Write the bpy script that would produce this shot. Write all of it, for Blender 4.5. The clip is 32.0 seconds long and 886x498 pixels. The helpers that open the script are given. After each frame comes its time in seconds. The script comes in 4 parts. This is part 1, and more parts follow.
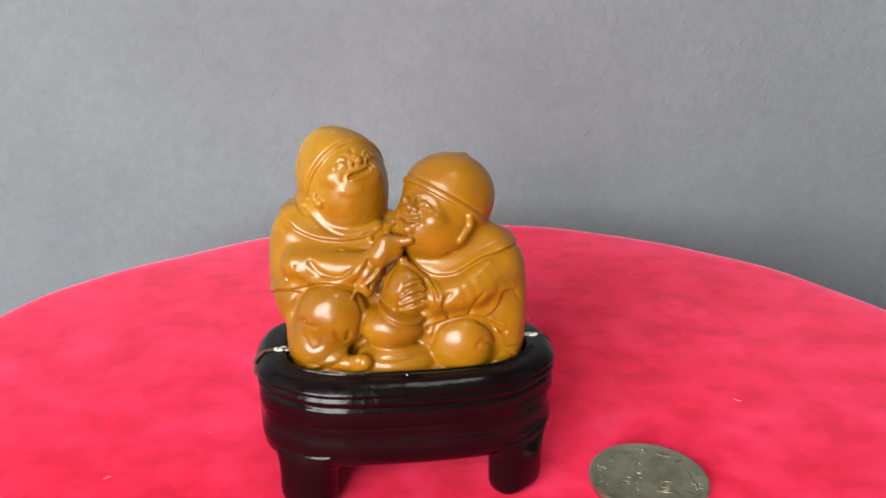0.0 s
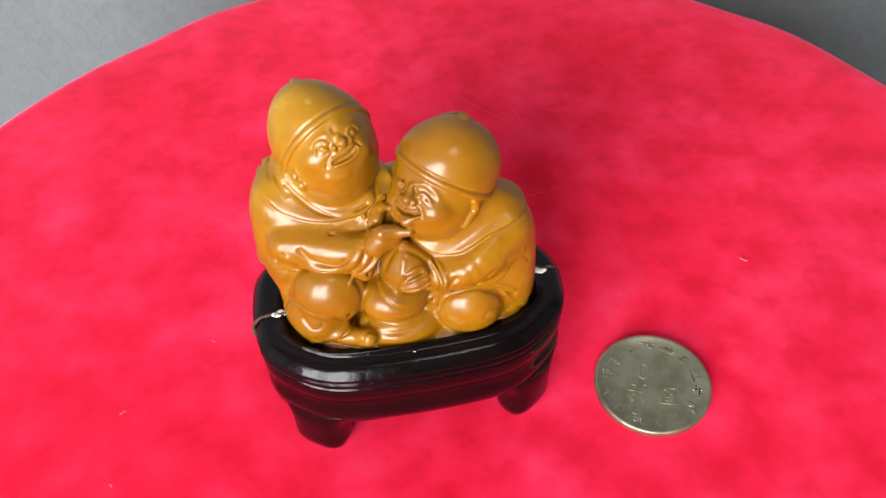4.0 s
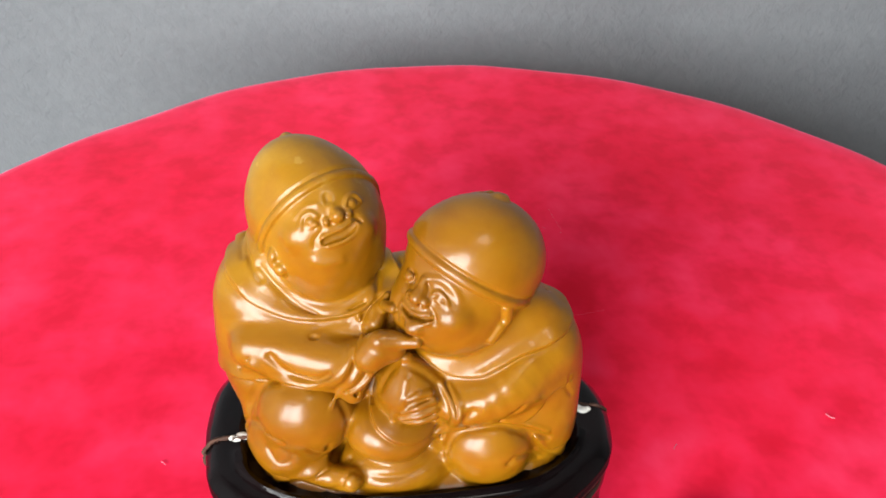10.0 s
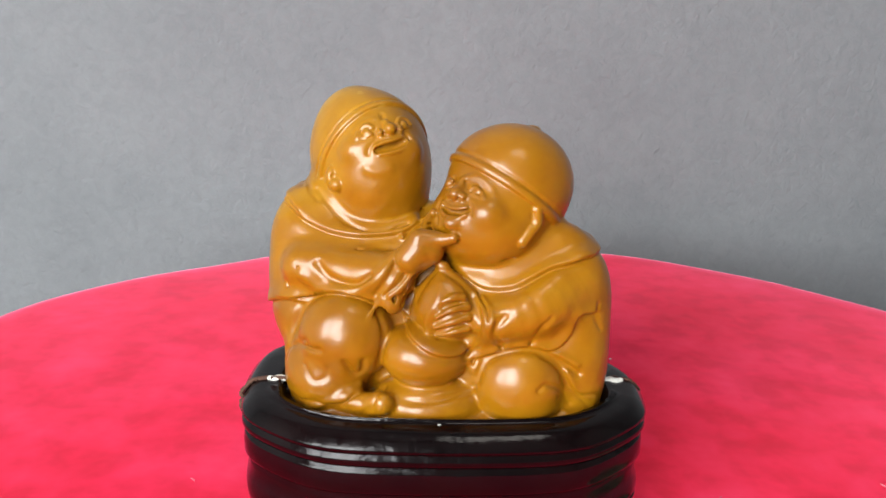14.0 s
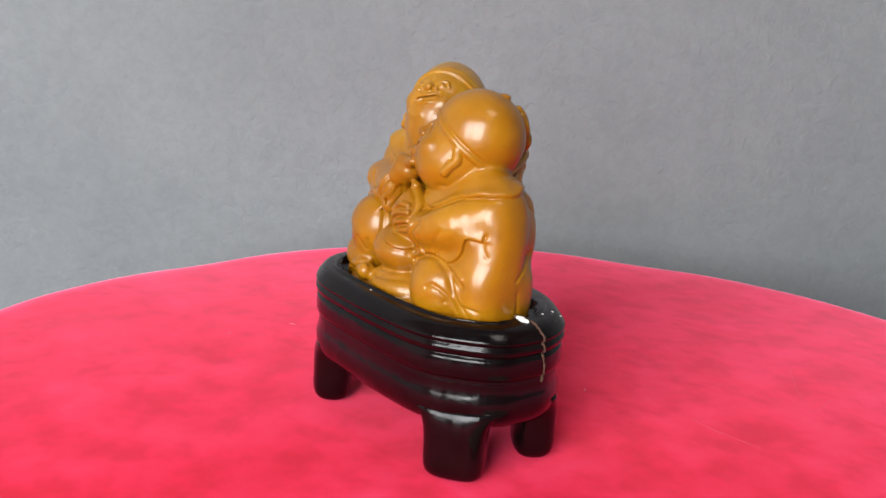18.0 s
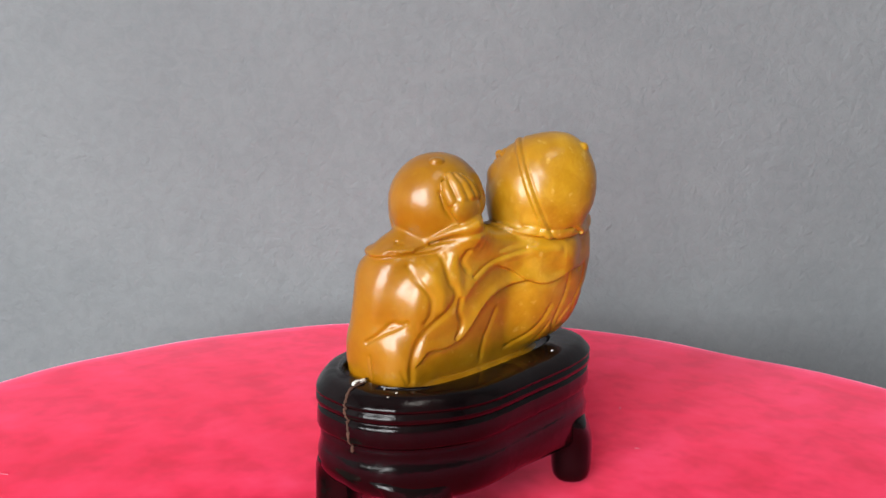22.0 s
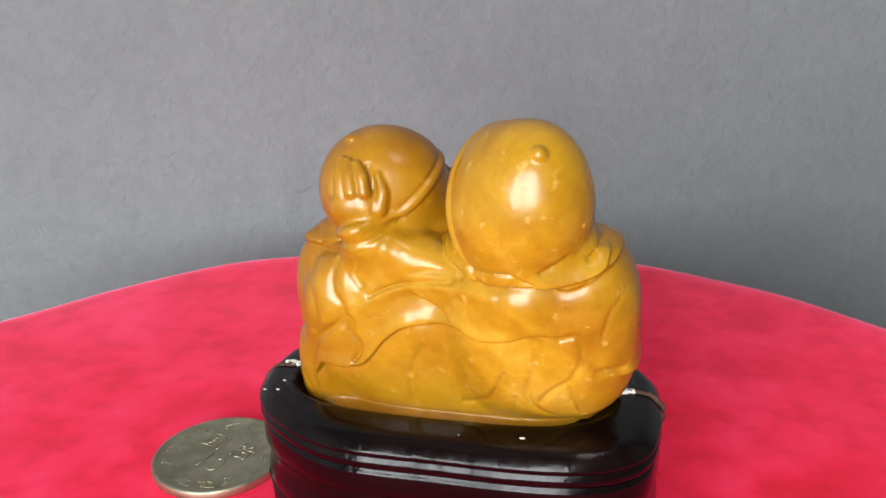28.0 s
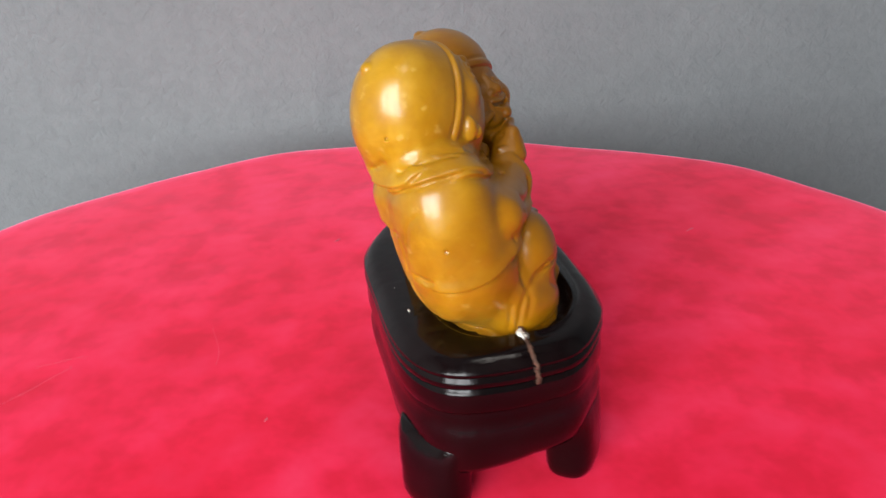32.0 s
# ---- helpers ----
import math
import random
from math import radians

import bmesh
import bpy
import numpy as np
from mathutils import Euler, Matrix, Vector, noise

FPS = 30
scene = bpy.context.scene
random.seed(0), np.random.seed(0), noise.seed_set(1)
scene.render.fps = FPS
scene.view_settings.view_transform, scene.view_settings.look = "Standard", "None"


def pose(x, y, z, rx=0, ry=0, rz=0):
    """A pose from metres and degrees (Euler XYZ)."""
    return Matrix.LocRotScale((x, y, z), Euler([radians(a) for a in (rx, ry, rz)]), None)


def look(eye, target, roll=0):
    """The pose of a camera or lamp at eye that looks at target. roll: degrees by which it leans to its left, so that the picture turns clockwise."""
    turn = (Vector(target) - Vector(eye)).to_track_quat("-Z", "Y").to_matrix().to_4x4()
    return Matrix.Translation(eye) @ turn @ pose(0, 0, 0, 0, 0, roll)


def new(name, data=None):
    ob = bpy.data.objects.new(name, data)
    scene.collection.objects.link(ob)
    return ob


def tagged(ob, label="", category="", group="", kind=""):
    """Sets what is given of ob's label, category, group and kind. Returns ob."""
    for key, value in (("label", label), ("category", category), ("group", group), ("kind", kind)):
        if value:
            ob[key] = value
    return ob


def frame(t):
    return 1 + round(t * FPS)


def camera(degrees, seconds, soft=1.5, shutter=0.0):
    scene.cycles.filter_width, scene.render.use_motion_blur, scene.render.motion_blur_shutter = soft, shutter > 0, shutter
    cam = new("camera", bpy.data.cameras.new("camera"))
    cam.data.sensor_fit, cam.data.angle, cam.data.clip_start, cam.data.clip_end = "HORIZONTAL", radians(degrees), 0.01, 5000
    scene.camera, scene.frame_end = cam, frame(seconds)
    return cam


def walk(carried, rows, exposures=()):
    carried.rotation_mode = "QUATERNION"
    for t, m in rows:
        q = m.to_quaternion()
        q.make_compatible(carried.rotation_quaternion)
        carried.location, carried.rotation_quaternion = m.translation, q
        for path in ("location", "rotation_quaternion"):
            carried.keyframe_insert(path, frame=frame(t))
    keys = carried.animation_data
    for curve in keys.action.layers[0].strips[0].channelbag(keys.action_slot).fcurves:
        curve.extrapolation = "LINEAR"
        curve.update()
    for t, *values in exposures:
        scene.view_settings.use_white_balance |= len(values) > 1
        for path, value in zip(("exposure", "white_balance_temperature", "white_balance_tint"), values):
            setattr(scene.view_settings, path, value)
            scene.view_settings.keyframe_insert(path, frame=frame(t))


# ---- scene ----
cam = camera(53.7, 32.0, soft=1.45, shutter=0.5)
walk(cam, [(t, pose(x, y, z, rx, ry, rz)) for t, x, y, z, rx, ry, rz in [
    (0, -0.0031, -0.1886, 0.8638, 69.68, -0.44, 0.94),
    (0.5, -0.0072, -0.1848, 0.8743, 66.60, 0.79, 0.41),
    (1, -0.0045, -0.1759, 0.8816, 61.05, 1.76, 0.78),
    (1.5, -0.0059, -0.1689, 0.8903, 58.99, 2.21, -0.41),
    (2, -0.0055, -0.1603, 0.8940, 56.34, 2.04, -0.27),
    (2.5, -0.0054, -0.1525, 0.8988, 53.05, 1.86, -1.02),
    (4.5, -0.0071, -0.1272, 0.9256, 39.28, 1.15, -1.93),
    (5, -0.0068, -0.1235, 0.9306, 38.73, 1.60, -2.19),
    (5.5, -0.0042, -0.1139, 0.9316, 38.11, 2.03, -2.72),
    (6, -0.0017, -0.1075, 0.9255, 38.00, 1.11, -1.01),
    (6.5, 0.0023, -0.1021, 0.9200, 37.28, 0.44, -0.01),
    (7, 0.0030, -0.1005, 0.9155, 37.50, 0.55, 0.89),
    (7.5, -0.0002, -0.1012, 0.9078, 40.34, 0.27, 1.01),
    (8, 0.0013, -0.0998, 0.9056, 41.60, -0.05, 1.50),
    (8.5, 0.0009, -0.1021, 0.9056, 41.96, 0.01, 1.53),
    (9, -0.0021, -0.1030, 0.8997, 44.78, -0.09, 1.68),
    (9.5, -0.0046, -0.1037, 0.8946, 47.66, -0.73, 2.14),
    (10, -0.0066, -0.1063, 0.8895, 49.55, -1.24, 2.50),
    (10.5, -0.0047, -0.1065, 0.8875, 53.10, -0.99, 2.08),
    (11, -0.0046, -0.1181, 0.8802, 55.56, -0.35, 2.31),
    (11.5, -0.0068, -0.1252, 0.8776, 58.29, 0.62, 3.80),
    (12, -0.0077, -0.1291, 0.8702, 62.74, 0.65, 4.32),
    (12.5, -0.0065, -0.1352, 0.8647, 65.72, 0.49, 4.31),
    (13, -0.0081, -0.1387, 0.8581, 68.17, 0.27, 4.69),
    (13.5, -0.0080, -0.1419, 0.8512, 70.67, -0.21, 4.54),
    (14, -0.0078, -0.1455, 0.8424, 72.19, -1.70, 3.77),
    (14.5, -0.0083, -0.1535, 0.8452, 73.62, -1.18, 3.78),
    (16.5, -0.0109, -0.1661, 0.8380, 74.95, -2.21, 4.13),
    (17, -0.0099, -0.1685, 0.8305, 75.54, -2.28, 4.47),
    (17.5, -0.0119, -0.1713, 0.8315, 75.15, -3.16, 4.35),
    (18, -0.0118, -0.1746, 0.8330, 75.33, -3.38, 4.37),
    (18.5, -0.0106, -0.1722, 0.8301, 76.09, -2.54, 4.74),
    (19, -0.0101, -0.1680, 0.8340, 76.37, -3.11, 4.18),
    (19.5, -0.0083, -0.1677, 0.8332, 76.36, -3.31, 4.46),
    (20, -0.0094, -0.1670, 0.8316, 76.73, -3.63, 4.05),
    (20.5, -0.0096, -0.1635, 0.8325, 76.60, -3.66, 3.98),
    (21, -0.0072, -0.1537, 0.8323, 78.33, -3.14, 3.27),
    (21.5, -0.0054, -0.1514, 0.8336, 78.55, -1.80, 1.85),
    (22, -0.0030, -0.1470, 0.8348, 78.75, -1.15, 1.46),
    (22.5, -0.0042, -0.1392, 0.8330, 78.47, -1.04, 1.79),
    (23, -0.0010, -0.1293, 0.8333, 78.04, -1.13, 1.12),
    (23.5, 0.0002, -0.1234, 0.8333, 77.45, -1.17, 0.30),
    (24, 0.0011, -0.1194, 0.8322, 77.40, -1.24, -0.63),
    (24.5, 0.0029, -0.1146, 0.8319, 76.54, -1.29, -1.96),
    (25, 0.0045, -0.1131, 0.8303, 76.63, -1.03, -2.47),
    (25.5, 0.0067, -0.1106, 0.8319, 75.49, -1.35, -3.45),
    (27.5, 0.0085, -0.1104, 0.8394, 71.30, 0.35, -4.43),
    (28, 0.0103, -0.1095, 0.8482, 69.12, 2.10, -5.31),
    (28.5, 0.0094, -0.1060, 0.8591, 62.36, 4.57, -7.79),
    (29, 0.0111, -0.1050, 0.8707, 59.29, 7.46, -10.23),
    (29.5, 0.0099, -0.1069, 0.8736, 57.88, 9.31, -11.25),
    (30, 0.0086, -0.1148, 0.8656, 59.98, 8.34, -9.89),
    (30.5, 0.0089, -0.1200, 0.8574, 61.36, 5.99, -7.30),
    (31, 0.0063, -0.1383, 0.8538, 61.22, 4.87, -4.87),
    (31.5, 0.0078, -0.1458, 0.8524, 63.93, 4.21, -4.39),
    (32, 0.0069, -0.1545, 0.8512, 64.44, 3.44, -4.64),
]], [(0, 0.26), (1, 0.27), (2, 0.26), (5, 0.41), (8, 0.36), (10, 0.34), (12, 0.29), (14, 0.24), (17, 0.18), (25, 0.16), (28, 0.13), (30, 0.13), (32, 0.11)])

# the revolving table's turn, in degrees, by time
TURN = [(0, 9.14), (13.5, 9.14), (14, 6.24), (14.5, -3.35), (16.5, -28.61), (17, -32.14), (17.5, -39.29), (18, -47.39), (18.5, -57.82), (19, -78.25), (19.5, -86.13), (20, -96.05), (20.5, -104.74), (21, -113.52), (21.5, -124.76), (22, -128.49), (22.5, -140.67), (23, -155.09), (23.5, -160.14), (24, -167.92), (24.5, -170.63), (25, -175.02), (25.5, -177.32), (27.5, -195.12), (28, -199.02), (28.5, -200.80), (29, -207.41), (29.5, -209.82), (30, -219.34), (30.5, -229.31), (31, -238.18), (31.5, -247.22), (32, -261.04)]
CLOTH = 0.7491      # height of the cloth
TOP = 0.75          # datum of the stand, a little over its feet
MM = 0.001

# ---- daylight ----
world = bpy.data.worlds.new("sky")
scene.world = world
world.use_nodes = True
wn = world.node_tree
sky = wn.nodes.new("ShaderNodeTexSky")
sky.sky_type, sky.sun_disc = "NISHITA", False
sky.sun_elevation, sky.sun_rotation = radians(48), radians(200)
wn.links.new(sky.outputs[0], wn.nodes["Background"].inputs[0])
wn.nodes["Background"].inputs[1].default_value = 0.12


def window_light(name, at, target, sx, sy, watts, colour):
    lamp = bpy.data.lights.new(name, "AREA")
    lamp.shape, lamp.size, lamp.size_y, lamp.energy, lamp.color = "RECTANGLE", sx, sy, watts, colour
    ob = new(name, lamp)
    ob.matrix_world = look(at, target)
    return ob


window_light("window_daylight", (-0.66, -1.19, 1.27), (-0.66, 0.0, 1.24), 1.10, 0.94, 48, (0.97, 0.99, 1.0))
window_light("ceiling_panel_light", (0.42, -0.72, 2.535), (0.42, -0.72, 0.0), 0.5, 0.5, 3.5, (1.0, 0.95, 0.88))


# ---- materials ----
def nodes_of(name):
    m = bpy.data.materials.new(name)
    m.use_nodes = True
    return m, m.node_tree, m.node_tree.nodes["Principled BSDF"]


def ramp(t, fac, stops):
    r = t.nodes.new("ShaderNodeValToRGB")
    e = r.color_ramp.elements
    while len(e) < len(stops):
        e.new(0.5)
    for i, (p, col) in enumerate(stops):
        e[i].position, e[i].color = p, (*col, 1)
    t.links.new(fac, r.inputs[0])
    return r.outputs[0]


def noise_of(t, scale, detail=4.0, rough=0.55, distort=0.0, coords="Object"):
    c = t.nodes.new("ShaderNodeTexCoord")
    n = t.nodes.new("ShaderNodeTexNoise")
    n.inputs["Scale"].default_value, n.inputs["Detail"].default_value = scale, detail
    n.inputs["Roughness"].default_value, n.inputs["Distortion"].default_value = rough, distort
    t.links.new(c.outputs[coords], n.inputs["Vector"])
    return n.outputs["Fac"]


def bumped(t, b, height, strength, distance):
    n = t.nodes.new("ShaderNodeBump")
    n.inputs["Strength"].default_value, n.inputs["Distance"].default_value = strength, distance
    t.links.new(height, n.inputs["Height"])
    last = b.inputs["Normal"].links
    if last:
        t.links.new(last[0].from_socket, n.inputs["Normal"])
    t.links.new(n.outputs[0], b.inputs["Normal"])


def mixed(t, fac, a, b, kind="MIX"):
    n = t.nodes.new("ShaderNodeMix")
    n.data_type, n.blend_type = "RGBA", kind
    for s, v in ((n.inputs[0], fac), (n.inputs[6], a), (n.inputs[7], b)):
        if hasattr(v, "links") or hasattr(v, "is_output"):
            t.links.new(v, s)
        elif isinstance(v, tuple):
            s.default_value = (*v, 1)
        else:
            s.default_value = v
    return n.outputs[2]


def make_stone():
    m, t, b = nodes_of("polished_yellow_soapstone")
    broad = noise_of(t, 38, 3, 0.5, 0.5)
    cloud = noise_of(t, 150, 4, 0.6, 0.3)
    fine = noise_of(t, 900, 4, 0.6)
    # the block runs from brown skin to golden heart
    where = t.nodes.new("ShaderNodeTexCoord")
    split = t.nodes.new("ShaderNodeSeparateXYZ")
    t.links.new(where.outputs["Object"], split.inputs[0])
    reach = t.nodes.new("ShaderNodeMapRange")
    reach.inputs["From Min"].default_value, reach.inputs["From Max"].default_value = 0.002, 0.017
    t.links.new(split.outputs["Y"], reach.inputs["Value"])
    crown = t.nodes.new("ShaderNodeMapRange")
    crown.inputs["From Min"].default_value, crown.inputs["From Max"].default_value = 0.027, 0.046
    crown.inputs["To Min"].default_value, crown.inputs["To Max"].default_value = 1.0, 0.68
    t.links.new(split.outputs["Z"], crown.inputs["Value"])
    skin = ramp(t, broad, [(0.32, (0.237, 0.086, 0.0015)), (0.52, (0.300, 0.118, 0.002)), (0.70, (0.358, 0.156, 0.004))])
    heart = ramp(t, broad, [(0.30, (0.36, 0.165, 0.004)), (0.50, (0.46, 0.245, 0.008)), (0.70, (0.56, 0.330, 0.030))])
    depth = t.nodes.new("ShaderNodeMath")
    depth.operation = "MULTIPLY"
    t.links.new(reach.outputs[0], depth.inputs[0])
    t.links.new(crown.outputs[0], depth.inputs[1])
    col = mixed(t, depth.outputs[0], skin, heart)
    veil = ramp(t, cloud, [(0.34, (0.90, 0.86, 0.82)), (0.5, (1, 1, 1)), (0.68, (1.08, 1.13, 1.7))])
    col = mixed(t, 1.0, col, veil, "MULTIPLY")
    mottle = ramp(t, noise_of(t, 230, 4, 0.62, 0.6), [(0.36, (0.88, 0.84, 0.74)), (0.5, (1, 1, 1)), (0.66, (1.13, 1.22, 2.1))])
    col = mixed(t, depth.outputs[0], col, mixed(t, 1.0, col, mottle, "MULTIPLY"))
    # pale flecks and thin veins, most of them in the heart
    fleck = ramp(t, noise_of(t, 520, 2, 0.5), [(0.64, (0, 0, 0)), (0.74, (0.45, 0.45, 0.45))])
    vein = ramp(t, noise_of(t, 55, 3, 0.55, 1.6), [(0.475, (0, 0, 0)), (0.50, (0.05, 0.05, 0.05)), (0.525, (0, 0, 0))])
    vein.node.color_ramp.elements[2].position = 0.525
    marks = mixed(t, 1.0, fleck, vein, "ADD")
    marks = mixed(t, 1.0, marks, ramp(t, reach.outputs[0], [(0.0, (0.04, 0.04, 0.04)), (1.0, (1, 1, 1))]), "MULTIPLY")
    col = mixed(t, marks, col, (0.66, 0.44, 0.11))
    t.links.new(col, b.inputs["Base Color"])
    b.inputs["Roughness"].default_value = 0.31
    b.inputs["Specular IOR Level"].default_value = 0.45
    b.inputs["Subsurface Weight"].default_value = 0.07
    b.inputs["Subsurface Radius"].default_value = (1.0, 0.5, 0.1)
    b.inputs["Subsurface Scale"].default_value = 0.0015
    b.inputs["Coat Weight"].default_value, b.inputs["Coat Roughness"].default_value = 0.22, 0.07
    bumped(t, b, cloud, 0.12, 0.0006)
    bumped(t, b, fine, 0.06, 0.0001)
    return m


def make_lacquer():
    m, t, b = nodes_of("black_lacquered_wood")
    broad = noise_of(t, 90, 3)
    col = ramp(t, broad, [(0.35, (0.0022, 0.0012, 0.0014)), (0.7, (0.0060, 0.0022, 0.0024))])
    t.links.new(col, b.inputs["Base Color"])
    # brush marks run down the sides
    where, brush, streak = t.nodes.new("ShaderNodeTexCoord"), t.nodes.new("ShaderNodeMapping"), t.nodes.new("ShaderNodeTexNoise")
    brush.inputs["Scale"].default_value = (900, 900, 90)
    streak.inputs["Scale"].default_value, streak.inputs["Detail"].default_value = 1.0, 3
    t.links.new(where.outputs["Object"], brush.inputs["Vector"])
    t.links.new(brush.outputs[0], streak.inputs["Vector"])
    rough = ramp(t, streak.outputs["Fac"], [(0.35, (0.11, 0.11, 0.11)), (0.65, (0.22, 0.22, 0.22))])
    t.links.new(rough, b.inputs["Roughness"])
    b.inputs["Specular IOR Level"].default_value = 0.26
    bumped(t, b, noise_of(t, 150, 3, 0.55, 0.4), 0.22, 0.0010)
    bumped(t, b, streak.outputs["Fac"], 0.045, 0.0003)
    bumped(t, b, noise_of(t, 1600, 3, 0.6), 0.05, 0.0002)
    return m


def make_velvet():
    m, t, b = nodes_of("red_velvet")
    nap = noise_of(t, 40, 3, 0.5, 0.25)
    blotch = noise_of(t, 15, 3, 0.5, 0.3)
    pile = noise_of(t, 2400, 2)
    col = ramp(t, nap, [(0.32, (0.86, 0.009, 0.044)), (0.5, (0.93, 0.014, 0.060)), (0.68, (0.97, 0.022, 0.080))])
    tone = ramp(t, blotch, [(0.36, (0.98, 0.80, 0.84)), (0.64, (1.02, 1.25, 1.22))])
    tuft = ramp(t, noise_of(t, 85, 3, 0.55, 0.1), [(0.36, (0.87, 0.58, 0.64)), (0.52, (1, 1, 1)), (0.68, (1.03, 1.65, 1.35))])
    col = mixed(t, 1.0, mixed(t, 1.0, col, tone, "MULTIPLY"), tuft, "MULTIPLY")
    t.links.new(col, b.inputs["Base Color"])
    b.inputs["Roughness"].default_value = 0.95
    b.inputs["Specular IOR Level"].default_value = 0.12
    b.inputs["Sheen Weight"].default_value, b.inputs["Sheen Roughness"].default_value = 1.0, 0.36
    b.inputs["Sheen Tint"].default_value = (1.0, 0.25, 0.40, 1)
    bumped(t, b, nap, 0.11, 0.004)
    bumped(t, b, pile, 0.08, 0.0002)
    return m


def make_wall():
    m, t, b = nodes_of("grey_wall_paint")
    col = ramp(t, noise_of(t, 7, 3), [(0.3, (0.158, 0.166, 0.173)), (0.7, (0.191, 0.199, 0.205))])
    patch = ramp(t, noise_of(t, 46, 4, 0.6, 0.5), [(0.34, (0.97, 0.971, 0.973)), (0.5, (1, 1, 1)), (0.66, (1.02, 1.019, 1.015))])
    col = mixed(t, 1.0, col, patch, "MULTIPLY")
    speck = ramp(t, noise_of(t, 190, 5, 0.62, 0.8), [(0.36, (0.94, 0.94, 0.945)), (0.62, (1.03, 1.03, 1.028))])
    t.links.new(mixed(t, 1.0, col, speck, "MULTIPLY"), b.inputs["Base Color"])
    b.inputs["Roughness"].default_value = 0.8
    bumped(t, b, noise_of(t, 150, 5, 0.6, 0.9), 0.26, 0.002)
    bumped(t, b, noise_of(t, 300, 3, 0.6, 0.4), 0.5, 0.0015)
    bumped(t, b, noise_of(t, 24, 3, 0.5), 0.12, 0.006)
    return m


def make_nickel():
    m, t, b = nodes_of("worn_cupronickel")
    col = ramp(t, noise_of(t, 240, 4), [(0.35, (0.33, 0.31, 0.21)), (0.65, (0.47, 0.445, 0.32))])
    t.links.new(col, b.inputs["Base Color"])
    b.inputs["Metallic"].default_value, b.inputs["Roughness"].default_value = 1.0, 0.46
    bumped(t, b, noise_of(t, 1500, 4), 0.25, 0.0001)
    return m


def make_plain(name, colour, rough=0.8, grain=200, amount=0.12, bump=0.0):
    m, t, b = nodes_of(name)
    n = noise_of(t, grain, 4)
    lo, hi = tuple(v * (1 - amount) for v in colour), tuple(v * (1 + amount) for v in colour)
    t.links.new(ramp(t, n, [(0.35, lo), (0.65, hi)]), b.inputs["Base Color"])
    b.inputs["Roughness"].default_value = rough
    if bump:
        bumped(t, b, n, bump, 0.3 / grain)
    return m


STONE, LACQUER, VELVET, WALL, NICKEL = make_stone(), make_lacquer(), make_velvet(), make_wall(), make_nickel()
PLASTER = make_plain("white_plaster", (0.40, 0.40, 0.40), 0.9, 60, 0.05)
CEILING = make_plain("grey_ceiling_plaster", (0.22, 0.22, 0.22), 0.9, 60, 0.05)
FLOOR = make_plain("grey_floor_tile", (0.20, 0.19, 0.18), 0.6, 20, 0.1)
WOOD = make_plain("dark_wood", (0.12, 0.07, 0.04), 0.5, 60, 0.2)
RAW_WOOD = make_plain("split_wood", (0.075, 0.032, 0.018), 0.8, 900, 0.35, 0.4)
GLUE = make_plain("dried_white_glue", (0.72, 0.70, 0.64), 0.45, 700, 0.1, 0.3)
LINT = make_plain("pale_lint", (0.75, 0.16, 0.22), 0.9, 500, 0.1)
FRAME = make_plain("white_window_paint", (0.75, 0.75, 0.73), 0.5, 80, 0.05)


# ---- building helpers ----
def mesh_of(name, bm, material, smooth=True):
    me = bpy.data.meshes.new(name)
    bm.normal_update()
    bm.to_mesh(me)
    bm.free()
    me.materials.append(material)
    if smooth:
        me.polygons.foreach_set("use_smooth", [True] * len(me.polygons))
    return me


def part(name, bm, material, parent=None, label="", smooth=True):
    ob = new(name, mesh_of(name, bm, material, smooth))
    if parent is not None:
        ob.parent = parent
    return tagged(ob, label) if label else ob


def box_into(bm, lo, hi, bevel=0.0):
    r = bmesh.ops.create_cube(bm, size=1)
    for v in r["verts"]:
        v.co = [lo[i] + (v.co[i] + 0.5) * (hi[i] - lo[i]) for i in range(3)]
    if bevel:
        edges = list({e for v in r["verts"] for e in v.link_edges})
        bmesh.ops.bevel(bm, geom=edges, offset=bevel, segments=2, profile=0.5, affect="EDGES")
    return bm


def slab(lo, hi, bevel=0.0):
    return box_into(bmesh.new(), lo, hi, bevel)


def loft(rings, close_top=True, close_bottom=True):
    """A skin through rings of points, all of the same count, closed round."""
    bm = bmesh.new()
    rows = [[bm.verts.new(p) for p in ring] for ring in rings]
    n = len(rows[0])
    for a, b in zip(rows[:-1], rows[1:]):
        for i in range(n):
            bm.faces.new((a[i], a[(i + 1) % n], b[(i + 1) % n], b[i]))
    if close_bottom:
        bm.faces.new(rows[0][::-1])
    if close_top:
        bm.faces.new(rows[-1])
    return bm


def thread(points, radius, sides=6):
    """A thin round strand through points."""
    pts, _ = smooth_line(points, 0.0)
    rings = []
    for i, p in enumerate(pts):
        d = Vector(pts[min(i + 1, len(pts) - 1)] - pts[max(i - 1, 0)]).normalized()
        u = d.orthogonal().normalized() if i == 0 else (u - d * u.dot(d)).normalized()
        w = d.cross(u)
        rings.append([Vector(p) + radius * (math.cos(a) * u + math.sin(a) * w) for a in [2 * math.pi * k / sides for k in range(sides)]])
    return loft(rings)


def oval(a, b, p, inset, n=96, cx=0.0, cy=0.0, wobble=None):
    """Points of a boxy oval with half sizes a, b, drawn in by inset, in millimetres."""
    out = []
    for k in range(n):
        t = 2 * math.pi * k / n
        c, s = math.cos(t), math.sin(t)
        x = (a - inset) * math.copysign(abs(c) ** (2 / p), c)
        y = (b - inset) * math.copysign(abs(s) ** (2 / p), s)
        if wobble:
            g = 1 + wobble(t)
            x, y = x * g, y * g
        out.append((cx + x, cy + y))
    return out


